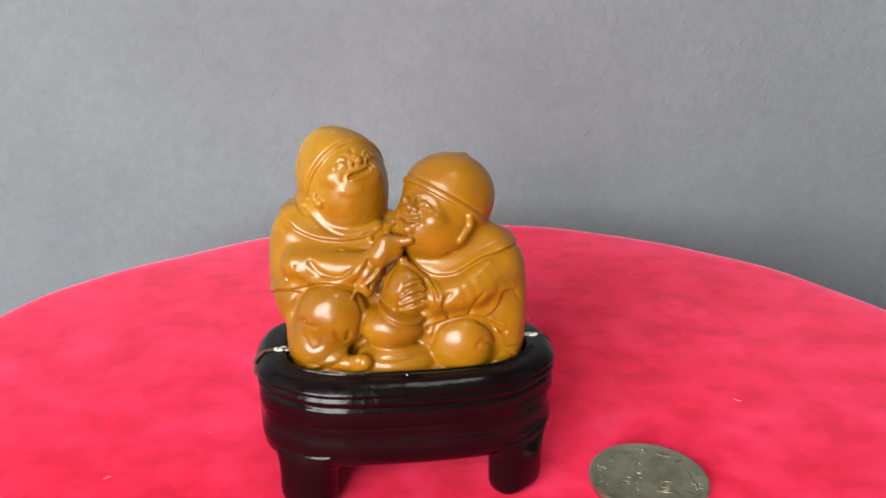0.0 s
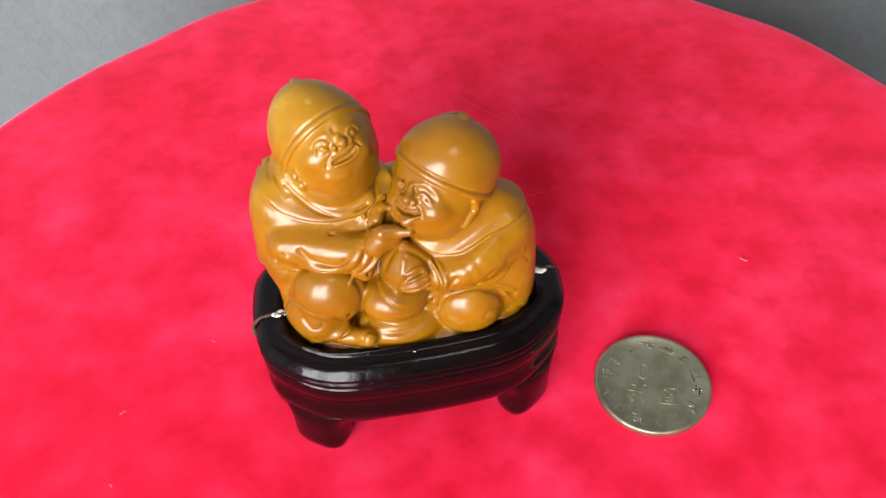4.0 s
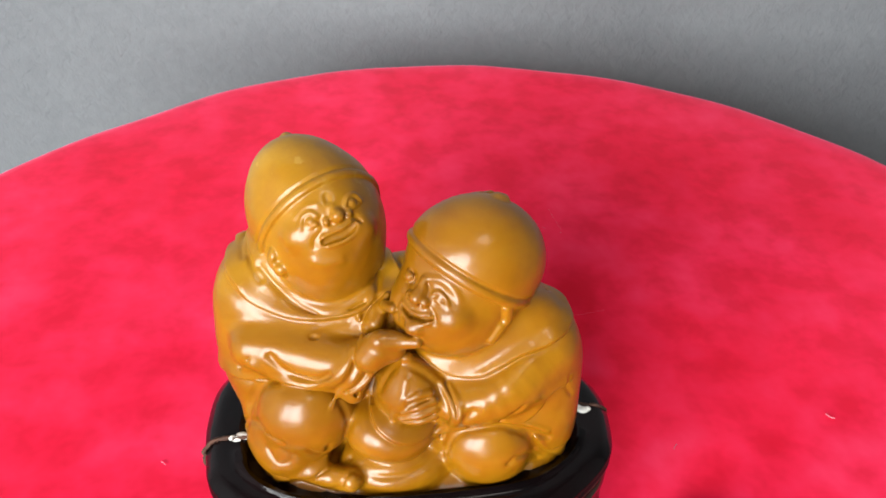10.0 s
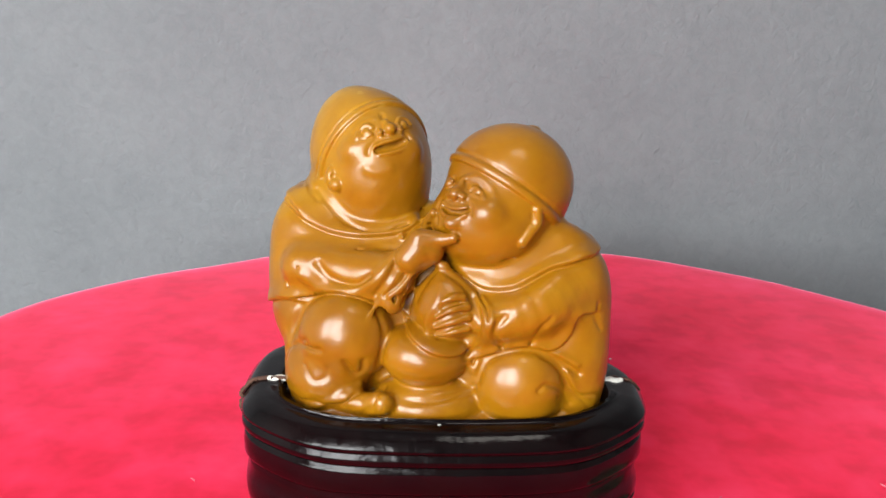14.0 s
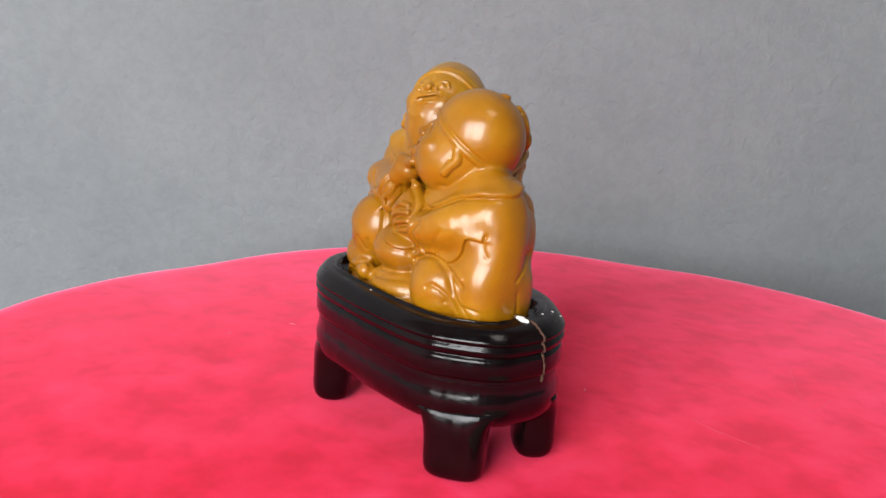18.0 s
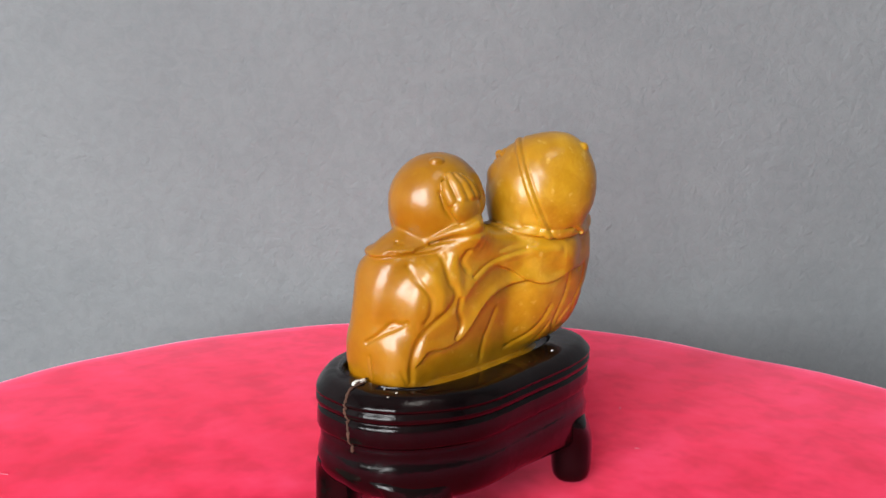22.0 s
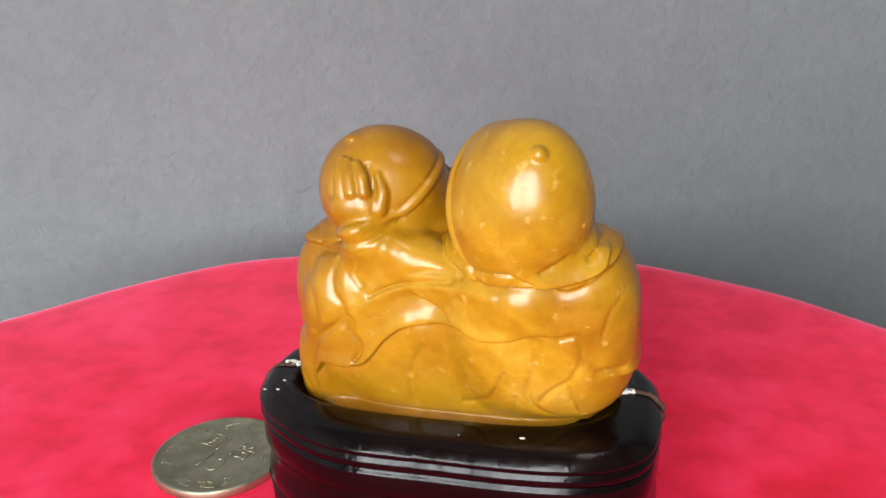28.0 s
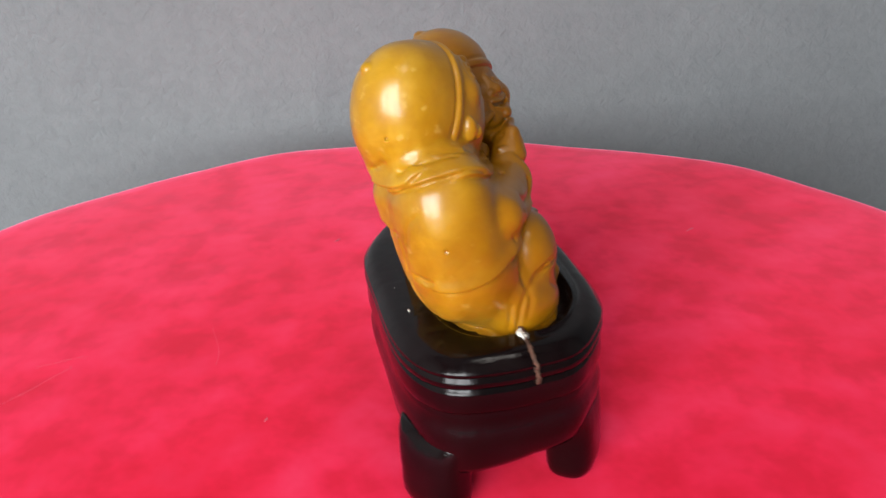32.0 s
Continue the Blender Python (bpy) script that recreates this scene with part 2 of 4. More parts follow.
# ---- the carved figure, modelled as a distance field in millimetres ----
class Clay:
    """A block of clay: a distance field on a grid, to which blobs and tubes are added and from which they are cut."""

    def __init__(self, lo, hi, step):
        self.lo, self.step = np.array(lo, float), step
        self.n = np.ceil((np.array(hi) - self.lo) / step).astype(int) + 1
        self.f = np.full(tuple(self.n), 8.0, np.float32)

    def part(self, lo, hi):
        a = np.clip(np.floor((np.array(lo) - self.lo) / self.step).astype(int), 0, self.n)
        b = np.clip(np.ceil((np.array(hi) - self.lo) / self.step).astype(int) + 1, 0, self.n)
        s = tuple(slice(i, j) for i, j in zip(a, b))
        ax = [(self.lo[k] + self.step * np.arange(a[k], b[k])).astype(np.float32) for k in range(3)]
        return s, ax[0][:, None, None], ax[1][None, :, None], ax[2][None, None, :]

    def mix(self, s, d, k, cut=False):
        a = self.f[s]
        if cut:
            a, d = -a, d
        h = np.maximum(k - np.abs(a - d), 0) / k
        m = np.minimum(a, d) - h * h * k * 0.25
        self.f[s] = -m if cut else m

    def blob(self, c, r, k=1.5, turn=(0, 0, 0), p=2.0, cut=False):
        """An ellipsoid (p 2) or a boxy one (p over 2) round c with half sizes r, turned by degrees."""
        m = max(r) + k + 3
        s, x, y, z = self.part([v - m for v in c], [v + m for v in c])
        q = turned(turn)
        u, v, w = x - c[0], y - c[1], z - c[2]
        l = [q[0][i] * u + q[1][i] * v + q[2][i] * w for i in range(3)]
        g = [np.abs(l[i] / r[i]) for i in range(3)]
        k0 = np.maximum((g[0] ** p + g[1] ** p + g[2] ** p) ** (1 / p), 1e-4)
        k1 = np.sqrt((l[0] / r[0] ** 2) ** 2 + (l[1] / r[1] ** 2) ** 2 + (l[2] / r[2] ** 2) ** 2)
        if p == 2:
            d = k0 * (k0 - 1) / np.maximum(k1, 1e-4)
        else:
            steep = np.sqrt(sum((k0 ** (1 - p) * g[i] ** (p - 1) / r[i]) ** 2 for i in range(3)))
            d = (k0 - 1) / np.maximum(steep, 0.02)
        self.mix(s, d.astype(np.float32), k, cut)

    def reach(self, points, radii, m):
        """The distance to a smooth line through the points, less its radius, with the part of the grid it touches."""
        pts, rad = smooth_line(points, radii)
        s, x, y, z = self.part(pts.min(0) - m, pts.max(0) + m)
        d = np.full(self.f[s].shape, 9.0, np.float32)
        for a, b, ra, rb in zip(pts[:-1], pts[1:], rad[:-1], rad[1:]):
            lo, hi = np.minimum(a, b) - m, np.maximum(a, b) + m
            t, x, y, z = self.part(lo, hi)
            t = tuple(slice(i.start - j.start, i.stop - j.start) for i, j in zip(t, s))
            e = b - a
            ll = max(float(e @ e), 1e-9)
            h = np.clip(((x - a[0]) * e[0] + (y - a[1]) * e[1] + (z - a[2]) * e[2]) / ll, 0, 1)
            g = np.sqrt((x - a[0] - h * e[0]) ** 2 + (y - a[1] - h * e[1]) ** 2 + (z - a[2] - h * e[2]) ** 2) - (ra + h * (rb - ra))
            d[t] = np.minimum(d[t], g)
        return s, d

    def tube(self, points, radii, k=0.8, cut=False):
        s, d = self.reach(points, radii, float(np.max(radii)) + k + 1)
        self.mix(s, d, k, cut)

    def groove(self, points, depth=0.5, width=0.5):
        """A chisel line along points on the surface, with the cloth puffed up along both sides."""
        s, d = self.reach(points, 0.0, 8 * width)
        width = 0.78 * width
        puff = 0.12 if len(points) > 3 and width >= 0.4 else 0.0
        self.f[s] += depth * 1.3 * np.exp(-(d / width) ** 1.15) - puff * min(depth, 0.55) * np.exp(-((d - 2.4 * width) / (1.7 * width)) ** 2)

    def ridge(self, points, height=0.4, width=0.8):
        """A soft raised fold."""
        s, d = self.reach(points, 0.0, 3 * width)
        self.f[s] -= height * np.exp(-(d / width) ** 2)

    def lap(self, points, depth=0.6, width=1.0):
        """An overlapping edge: the cloth stands proud to the left of the line and dips to its right."""
        pts, _ = smooth_line(points, 0.0)
        m = 3 * width
        s, x, y, z = self.part(pts.min(0) - m, pts.max(0) + m)
        best = np.full(self.f[s].shape, 9.0, np.float32)
        side = np.zeros(self.f[s].shape, np.float32)
        for a, b in zip(pts[:-1], pts[1:]):
            i = np.clip(np.round((0.5 * (a + b) - self.lo) / self.step).astype(int), 3, self.n - 4)
            nrm = np.array([self.f[tuple(i + 3 * e)] - self.f[tuple(i - 3 * e)] for e in np.eye(3, dtype=int)])
            across = np.cross(b - a, nrm)
            across /= max(np.linalg.norm(across), 1e-6)
            t, x, y, z = self.part(np.minimum(a, b) - m, np.maximum(a, b) + m)
            t = tuple(slice(p.start - q.start, p.stop - q.start) for p, q in zip(t, s))
            e = b - a
            h = np.clip(((x - a[0]) * e[0] + (y - a[1]) * e[1] + (z - a[2]) * e[2]) / max(float(e @ e), 1e-9), 0, 1)
            u, v, w = x - a[0] - h * e[0], y - a[1] - h * e[1], z - a[2] - h * e[2]
            g = np.sqrt(u * u + v * v + w * w)
            near = g < best[t]
            best[t] = np.where(near, g, best[t])
            side[t] = np.where(near, u * across[0] + v * across[1] + w * across[2], side[t])
        up = 0.5 * (1 + np.tanh(side / 0.14))
        dip = 0.6 * depth * np.exp(-(best / (0.75 * width)) ** 1.2) * up
        lip = 0.7 * depth * np.exp(-((best - 0.25 * width) / (1.3 * width)) ** 2) * (1 - up)
        self.f[s] += dip - lip

    def cap(self, blobs, point, normal, lift, band):
        """A cap over a head of blobs: all beyond a plane stands proud, with a rolled band along its edge."""
        lo = np.min([np.array(c) - np.array(r) for c, r, k in blobs], 0) - 4
        hi = np.max([np.array(c) + np.array(r) for c, r, k in blobs], 0) + 4
        s, x, y, z = self.part(lo, hi)
        head = Clay(self.lo + self.step * np.array([q.start for q in s]), hi, self.step)
        head.f = np.full(self.f[s].shape, 8.0, np.float32)
        head.n = np.array(head.f.shape)
        for c, r, k in blobs:
            head.blob(c, r, k)
        f = head.f
        e = normal[0] * (x - point[0]) + normal[1] * (y - point[1]) + normal[2] * (z - point[2])
        roll = lift * (0.55 + 0.45 * np.exp(-((e - 0.5 * band) / (0.55 * band)) ** 2)) - 0.28 * np.exp(-((e - 1.25 * band) / 0.28) ** 2)
        self.mix(s, np.maximum(f - roll, -e).astype(np.float32), 0.25)

    def hand_cut(self):
        """The slight unevenness that knife and polish leave on every face."""
        s, x, y, z = self.part(self.lo, self.lo + self.step * self.n)
        for a, u, v, w, p in ((0.030, 0.5, 0.3, 0.4, 0.4), (0.020, -0.4, 0.7, 0.3, 1.9), (0.012, 0.5, -0.6, 1.1, 3.1), (0.007, 2.1, 1.3, -1.1, 0.7), (0.006, -1.5, 1.8, 1.9, 2.4)):
            self.f[s] += (a * np.sin(u * x + v * y + w * z + p + 0.8 * np.sin(0.37 * (x - z)))).astype(np.float32)

    def skin(self):
        """The zero surface as points and four-sided faces (surface nets)."""
        f, n = self.f, self.n
        inside = f < 0
        corner = [(i, j, k) for i in (0, 1) for j in (0, 1) for k in (0, 1)]
        cut = lambda a, i, j, k: a[i:n[0] - 1 + i, j:n[1] - 1 + j, k:n[2] - 1 + k]
        count = sum(cut(inside, *c).astype(np.int8) for c in corner)
        cells = np.argwhere((count > 0) & (count < 8))
        index = np.full(tuple(n - 1), -1, np.int32)
        index[tuple(cells.T)] = np.arange(len(cells))
        total, hits = np.zeros((len(cells), 3)), np.zeros(len(cells))
        for c in corner:
            for ax in range(3):
                if c[ax] == 0:
                    e = list(c)
                    e[ax] = 1
                    fa = f[tuple((cells + c).T)]
                    fb = f[tuple((cells + e).T)]
                    on = (fa < 0) != (fb < 0)
                    t = fa[on] / (fa[on] - fb[on])
                    p = np.tile(np.array(c, float), (on.sum(), 1))
                    p[:, ax] += t
                    total[on] += p
                    hits[on] += 1
        points = self.lo + self.step * (cells + total / hits[:, None])
        faces = []
        for ax in range(3):
            o1, o2 = [(1, 2), (2, 0), (0, 1)][ax]
            sl = [slice(None)] * 3
            a, b = list(sl), list(sl)
            a[ax], b[ax] = slice(0, -1), slice(1, None)
            edge = np.argwhere(inside[tuple(a)] != inside[tuple(b)])
            edge = edge[(edge[:, o1] > 0) & (edge[:, o2] > 0) & (edge[:, o1] < n[o1] - 1) & (edge[:, o2] < n[o2] - 1)]
            d1, d2 = np.eye(3, dtype=int)[o1], np.eye(3, dtype=int)[o2]
            q = np.stack([index[tuple((edge - s).T)] for s in (d1 + d2, d2, 0 * d1, d1)], 1)
            flip = ~inside[tuple(edge.T)]
            q[flip] = q[flip][:, ::-1]
            faces.append(q)
        return points, np.concatenate(faces)


def turned(turn):
    a, b, c = [math.radians(v) for v in turn]
    rx = np.array([[1, 0, 0], [0, math.cos(a), -math.sin(a)], [0, math.sin(a), math.cos(a)]])
    ry = np.array([[math.cos(b), 0, math.sin(b)], [0, 1, 0], [-math.sin(b), 0, math.cos(b)]])
    rz = np.array([[math.cos(c), -math.sin(c), 0], [math.sin(c), math.cos(c), 0], [0, 0, 1]])
    return rz @ ry @ rx


def smooth_line(points, radii, steps=4):
    p = np.array(points, float)
    r = np.broadcast_to(np.array(radii, float), (len(p),)) if np.ndim(radii) == 0 else np.array(radii, float)
    if len(p) < 3:
        return p, np.array(r)
    q = np.concatenate([[2 * p[0] - p[1]], p, [2 * p[-1] - p[-2]]])
    out, rad = [], []
    for i in range(1, len(q) - 2):
        for t in np.arange(steps) / steps:
            out.append(0.5 * (2 * q[i] + (q[i + 1] - q[i - 1]) * t + (2 * q[i - 1] - 5 * q[i] + 4 * q[i + 1] - q[i + 2]) * t * t
                              + (3 * q[i] - q[i - 1] - 3 * q[i + 1] + q[i + 2]) * t ** 3))
            rad.append(r[i - 1] + (r[i] - r[i - 1]) * t)
    return np.array(out + [p[-1]]), np.array(rad + [r[-1]])


def figure_masses(c):
    c.blob((-15.5, 8.7, 45.9), (13.1, 8.4, 15.3), 1, (-10, 0, 0), 2.65)
    c.blob((11.7, -1.5, 41.5), (13.0, 6.7, 15.8), 2, (-9, 0, 0), 2.6)
    c.blob((-2.3, 4.1, 41.0), (23.7, 7.5, 15.0), 2.5, (-8, 0, 0), 2.8)
    c.blob((-0.2, -0.4, 27.5), (24.3, 11.4, 2.2), 0.6, (0, 0, 0), 2.6)
    c.blob((17.4, -0.6, 33.5), (7.0, 8.2, 8.0), 1.5, (0, 0, 0), 2.8)
    c.tube([(-13.5, 14.3, 51.3), (-4.4, 10.7, 50.9), (3.3, 10.3, 54.5), (9.3, 10.5, 57.0)], [4.7, 2.5, 1.9, 3.2], 2)
    c.tube([(-6.0, 10.0, 51.5), (2.0, 8.6, 53.2), (10.0, 8.0, 54.6)], [4.0, 3.8, 3.6], 2)
    c.blob((-11.3, 10.0, 61.6), (8.4, 9.4, 11.5), 0.6, (0, 0, 0), 2)
    c.blob((-14.9, 13.7, 64.1), (7.2, 7.4, 9.9), 3.5, (0, 0, 0), 2)
    c.blob((5.1, -1.2, 56.9), (8.4, 7.2, 7.3), 0.6, (0, 0, 0), 2)
    c.blob((8.5, 2.1, 61.7), (9.4, 8.2, 8.8), 2, (0, 0, 0), 2)
    c.blob((-15.6, -3.2, 39.1), (7.2, 6.1, 7.4), 0.9, (0, 0, 0), 2)
    c.blob((-18.3, -3.1, 32.4), (6.0, 5.7, 5.8), 1.5, (0, 0, 0), 2)
    c.tube([(-15.4, -7.4, 30.8), (-12.2, -8.9, 30.4), (-10.0, -10.4, 31.5)], [2.1, 1.8, 1.8], 0.8)
    c.blob((10.5, -6.3, 33.0), (7.2, 6.2, 7.3), 0.8, (0, 0, 0), 2)
    c.blob((-3.8, -5.6, 37.3), (6.8, 5.8, 4.9), 0.6, (0, 0, 0), 2)
    c.blob((-0.6, -5.0, 44.6), (5.2, 4.8, 5.2), 0.6, (0, 0, 0), 2)
    c.tube([(-0.8, -5.2, 46.0), (-1.5, -5.0, 50.5)], [4.0, 1.2], 1.5)
    c.blob((-3.0, -5.6, 29.8), (8.6, 6.3, 4.2), 1, (0, 0, 0), 2)
    c.tube([(-22.4, 1.3, 48.7), (-15.4, -1.0, 48.5), (-9.0, -3.9, 48.8)], [3.3, 3.6, 3.6], 1.5)
    c.tube([(-10.0, -4.2, 48.0), (-8.7, -5.5, 45.6)], [2.4, 1.5], 1.2)
    c.tube([(-8.5, -3.6, 49.5), (-5.5, -4.6, 52.0), (-3.5, -5.2, 53.5)], [2.6, 2.4, 2.2], 0.8)
    c.tube([(17.8, -2.3, 48.0), (12.6, -6.8, 45.4), (6.0, -8.0, 43.5)], [4.9, 4.2, 3.2], 2)
    c.blob((-20.8, -0.4, 33.2), (4.8, 5.0, 6.5), 1.5, (0, 0, 0), 2)
    c.blob((9.4, 8.3, 62.0), (3.6, 2.4, 3.8), 1.6, (0, -25, 0), 2)


def figure_details(c):
    # caps with rolled bands, and their buttons
    c.cap([((-11.3, 10, 61.6), (8.4, 9.4, 11.5), 0.6), ((-14.9, 13.7, 64.1), (7.2, 7.4, 9.9), 3.5)], (-11.7, 8.4, 67.1), (-0.42, 0.83, 0.38), 0.55, 1.15)
    c.cap([((5.1, -1.2, 56.9), (8.4, 7.2, 7.3), 0.6), ((8.5, 2.1, 61.7), (9.4, 8.2, 8.8), 2)], (6.4, -1.1, 61.9), (0.53, 0.30, 0.79), 0.55, 1.15)
    c.blob((-16, 18.4, 71.4), (1.15, 1.15, 1.15), 0.35)
    c.blob((11.8, 4.8, 69.4), (1.5, 1.3, 0.8), 0.3)
    # first face
    c.blob((-13.1, 2.2, 69.2), (1.25, 1.25, 1.25), 0.4, cut=True)
    c.blob((-7.4, 4.2, 70.2), (1.25, 1.25, 1.25), 0.4, cut=True)
    c.blob((-12.9, 3.3, 68.7), (0.75, 0.75, 0.75), 0.1)
    c.blob((-7.7, 5.3, 69.7), (0.75, 0.75, 0.75), 0.1)
    c.tube([(-14.3, 2.9, 68.1), (-14, 3.6, 69.1), (-13, 3.7, 69.8), (-12.1, 3.3, 69.5)], [0.3, 0.3, 0.3, 0.3], 0.25)
    c.tube([(-13.9, 3, 68.2), (-13.1, 2.7, 68.2), (-12.2, 2.7, 68.7)], [0.25, 0.25, 0.25], 0.2)
    c.tube([(-8.5, 4.5, 70.1), (-8.1, 5.4, 70.7), (-7.2, 6.2, 70.5), (-6.4, 6, 69.6)], [0.3, 0.3, 0.3, 0.3], 0.25)
    c.tube([(-8.3, 4.4, 69.8), (-7.5, 4.6, 69.4), (-6.7, 5.5, 69.5)], [0.22, 0.22, 0.22], 0.2)
    c.ridge([(-14.9, 4, 68.9), (-13.5, 4.4, 70.2), (-12.1, 4.3, 70.7)], 0.18, 0.4)
    c.tube([(-10.3, 4.2, 70.3), (-10, 3.9, 69.8), (-9.6, 3.6, 69.4)], [0.3, 0.5, 0.7], 0.6)
    c.blob((-11, 2.8, 68.9), (0.55, 0.55, 0.55), 0.3)
    c.blob((-8.1, 4, 69.2), (0.55, 0.55, 0.55), 0.3)
    c.blob((-9.5, 3.2, 69.5), (0.85, 0.85, 0.85), 0.4)
    c.blob((-14.4, 3.9, 65.9), (2.4, 2, 2.2), 1.2)
    c.blob((-7.2, 4.8, 66), (2.4, 2, 2.2), 1.2)
    c.tube([(-11.3, 1.6, 66.5), (-10.5, 1.8, 67), (-9.3, 2.1, 67.2), (-8.2, 2.7, 67.4), (-7.5, 3.3, 67.6)], [0.5, 0.9, 1, 0.85, 0.45], 0.12, cut=True)
    c.tube([(-11.6, 1.8, 67.2), (-10.3, 2.2, 67.6), (-9, 2.6, 67.9), (-7.9, 3.4, 68.2)], [0.3, 0.3, 0.3, 0.3], 0.25)
    c.tube([(-10.9, 1.4, 65.9), (-9.7, 1.6, 66.1), (-8.2, 2.2, 66.4), (-7.1, 3.1, 66.8)], [0.32, 0.32, 0.32, 0.32], 0.25)
    c.blob((-10.3, 2.5, 68.8), (0.42, 0.42, 0.42), 0.08, cut=True)
    c.blob((-8.5, 3.3, 69.1), (0.42, 0.42, 0.42), 0.08, cut=True)
    c.groove([(-11.6, 2.2, 67.9), (-12.5, 1.8, 66.9), (-12.7, 1.5, 66)], 0.3, 0.35)
    c.groove([(-7.2, 4, 68.4), (-6.5, 4, 67.4), (-6.5, 3.6, 66.7)], 0.5, 0.35)
    c.ridge([(-12.8, 0.9, 63.8), (-11.4, 0.8, 63.4), (-9.4, 1.1, 63.8)], 0.25, 0.7)
    c.groove([(-10.8, 5, 71.3), (-10.6, 4.5, 70.9)], 0.5, 0.3)
    c.groove([(-11.7, 3, 69.3), (-11.5, 2.5, 68.4)], 0.4, 0.3)
    # ear of the first head
    c.blob((-18.3, 4.7, 61.5), (1, 1.2, 1.9), 0.3)
    c.blob((-17.4, 3.5, 60.7), (1.1, 1, 1.1), 0.3)
    c.blob((-18, 3.3, 62.1), (0.55, 0.55, 0.55), 0.2, cut=True)
    c.groove([(-23.3, 12.8, 60.4), (-21.7, 6.2, 59.3), (-20.5, 4.5, 58.2)], 0.6, 0.4)
    # second face
    c.blob((-1, -2.2, 63), (1.2, 1.2, 1.2), 0.4, cut=True)
    c.blob((2.7, -6.5, 62.7), (1.2, 1.2, 1.2), 0.4, cut=True)
    c.blob((-0.6, -1.4, 62.4), (0.7, 0.7, 0.7), 0.1)
    c.blob((3, -5.5, 62.1), (0.7, 0.7, 0.7), 0.1)
    c.tube([(2.1, -5.1, 62.6), (2.9, -5.4, 62.9), (3.6, -6.1, 62.4), (3.8, -6.6, 61.8)], [0.3, 0.3, 0.3, 0.3], 0.25)
    c.tube([(-1.1, -1, 62.2), (-0.8, -0.8, 62.8), (-0.3, -2, 63)], [0.28, 0.28, 0.28], 0.25)
    c.tube([(2.3, -5.7, 62), (3, -6.3, 61.8), (3.7, -6.6, 61.6)], [0.25, 0.25, 0.25], 0.2)
    c.ridge([(1.8, -3.7, 63.9), (3.2, -4.5, 64.2), (4.6, -5.6, 63.4), (5.3, -6.4, 62.2)], 0.3, 0.5)
    c.tube([(1.2, -3.5, 63.5), (0.8, -4, 62.7), (0.4, -4.5, 62)], [0.6, 0.7, 0.95], 0.5)
    c.blob((-0.8, -3.9, 61.4), (0.65, 0.65, 0.65), 0.3)
    c.blob((1, -5.6, 61.5), (0.65, 0.65, 0.65), 0.3)
    c.blob((-0, -4.9, 61.8), (1, 1, 1), 0.4)
    c.blob((4.6, -6.3, 59.4), (2.4, 2.2, 2.2), 1.2)
    c.tube([(-1.7, -4.2, 59.9), (-0.7, -5.7, 59.5), (0.3, -6.5, 59.5), (1.4, -6.8, 59.9)], [0.55, 0.95, 0.95, 0.55], 0.12, cut=True)
    c.tube([(-1.7, -3.9, 60.2), (-0.7, -5.4, 59.9), (0.5, -6.3, 60), (1.5, -6.7, 60.3)], [0.28, 0.28, 0.28, 0.28], 0.25)
    c.tube([(-1.9, -4.5, 59), (-1, -5.9, 58.6), (0.3, -6.8, 58.7), (1.4, -7.2, 59.3)], [0.32, 0.32, 0.32, 0.32], 0.25)
    c.blob((-0.6, -5, 61.2), (0.36, 0.36, 0.36), 0.1, cut=True)
    c.blob((0.4, -5.8, 61.3), (0.36, 0.36, 0.36), 0.1, cut=True)
    c.groove([(1.6, -6.2, 61.1), (2.2, -6.9, 60.4), (2.3, -7.4, 59.5)], 0.35, 0.35)
    c.groove([(-2.1, -3.1, 60.1), (-2.6, -3.3, 58.7), (-2.5, -4.1, 57.5)], 0.4, 0.35)
    c.groove([(1.5, -4, 63.3), (1.8, -4.8, 62.7)], 0.4, 0.3)
    c.blob((-0.2, -6.3, 57.8), (1.6, 1.2, 1.2), 0.5)
    # ear of the second head
    c.tube([(11.6, -5.6, 59.7), (11.6, -5.5, 58), (10.6, -6.3, 56.7), (9.7, -6.8, 55.4)], [0.9, 1.1, 1, 0.95], 0.25)
    c.tube([(11.1, -6.6, 59.5), (11.1, -6.8, 58.2)], [0.4, 0.4], 0.2, cut=True)
    # collar, sleeve and cuff of the first robe
    c.lap([(-25.6, 6.8, 57), (-23.4, 4, 55.8), (-20.8, 2.6, 54.6), (-17.7, 1.3, 53.8), (-14.2, 0.6, 53.5), (-10.8, 0.4, 53.7), (-7.3, 0.7, 54.3), (-4.9, 2.1, 55.4)], 0.75, 1.2)
    c.groove([(-20.7, 5.8, 59.4), (-18.7, 3.9, 57.6), (-16.2, 2.2, 55.4), (-13.1, 1, 54.2), (-10.2, 0.8, 54.2), (-6.6, 1.7, 55.2)], 0.5, 0.5)
    c.ridge([(-22.4, -2.2, 48.2), (-19.9, -2.5, 46.6), (-16.5, -4.3, 46.6), (-13.4, -5.7, 47.7), (-11.2, -6.8, 49.5), (-9.4, -6.2, 51.5), (-8.4, -4.9, 52.7)], 0.55, 0.85)
    c.groove([(-19.9, -2.6, 50.2), (-18.4, -3.6, 48.7), (-16.2, -4.5, 47.9), (-13.8, -5.6, 48.1), (-12, -6.3, 49.6)], 0.9, 0.5)
    c.groove([(-11.2, -6.5, 46.9), (-9.8, -7.4, 49.2), (-8.5, -6.5, 51.3), (-8.1, -5.4, 52.6)], 0.8, 0.4)
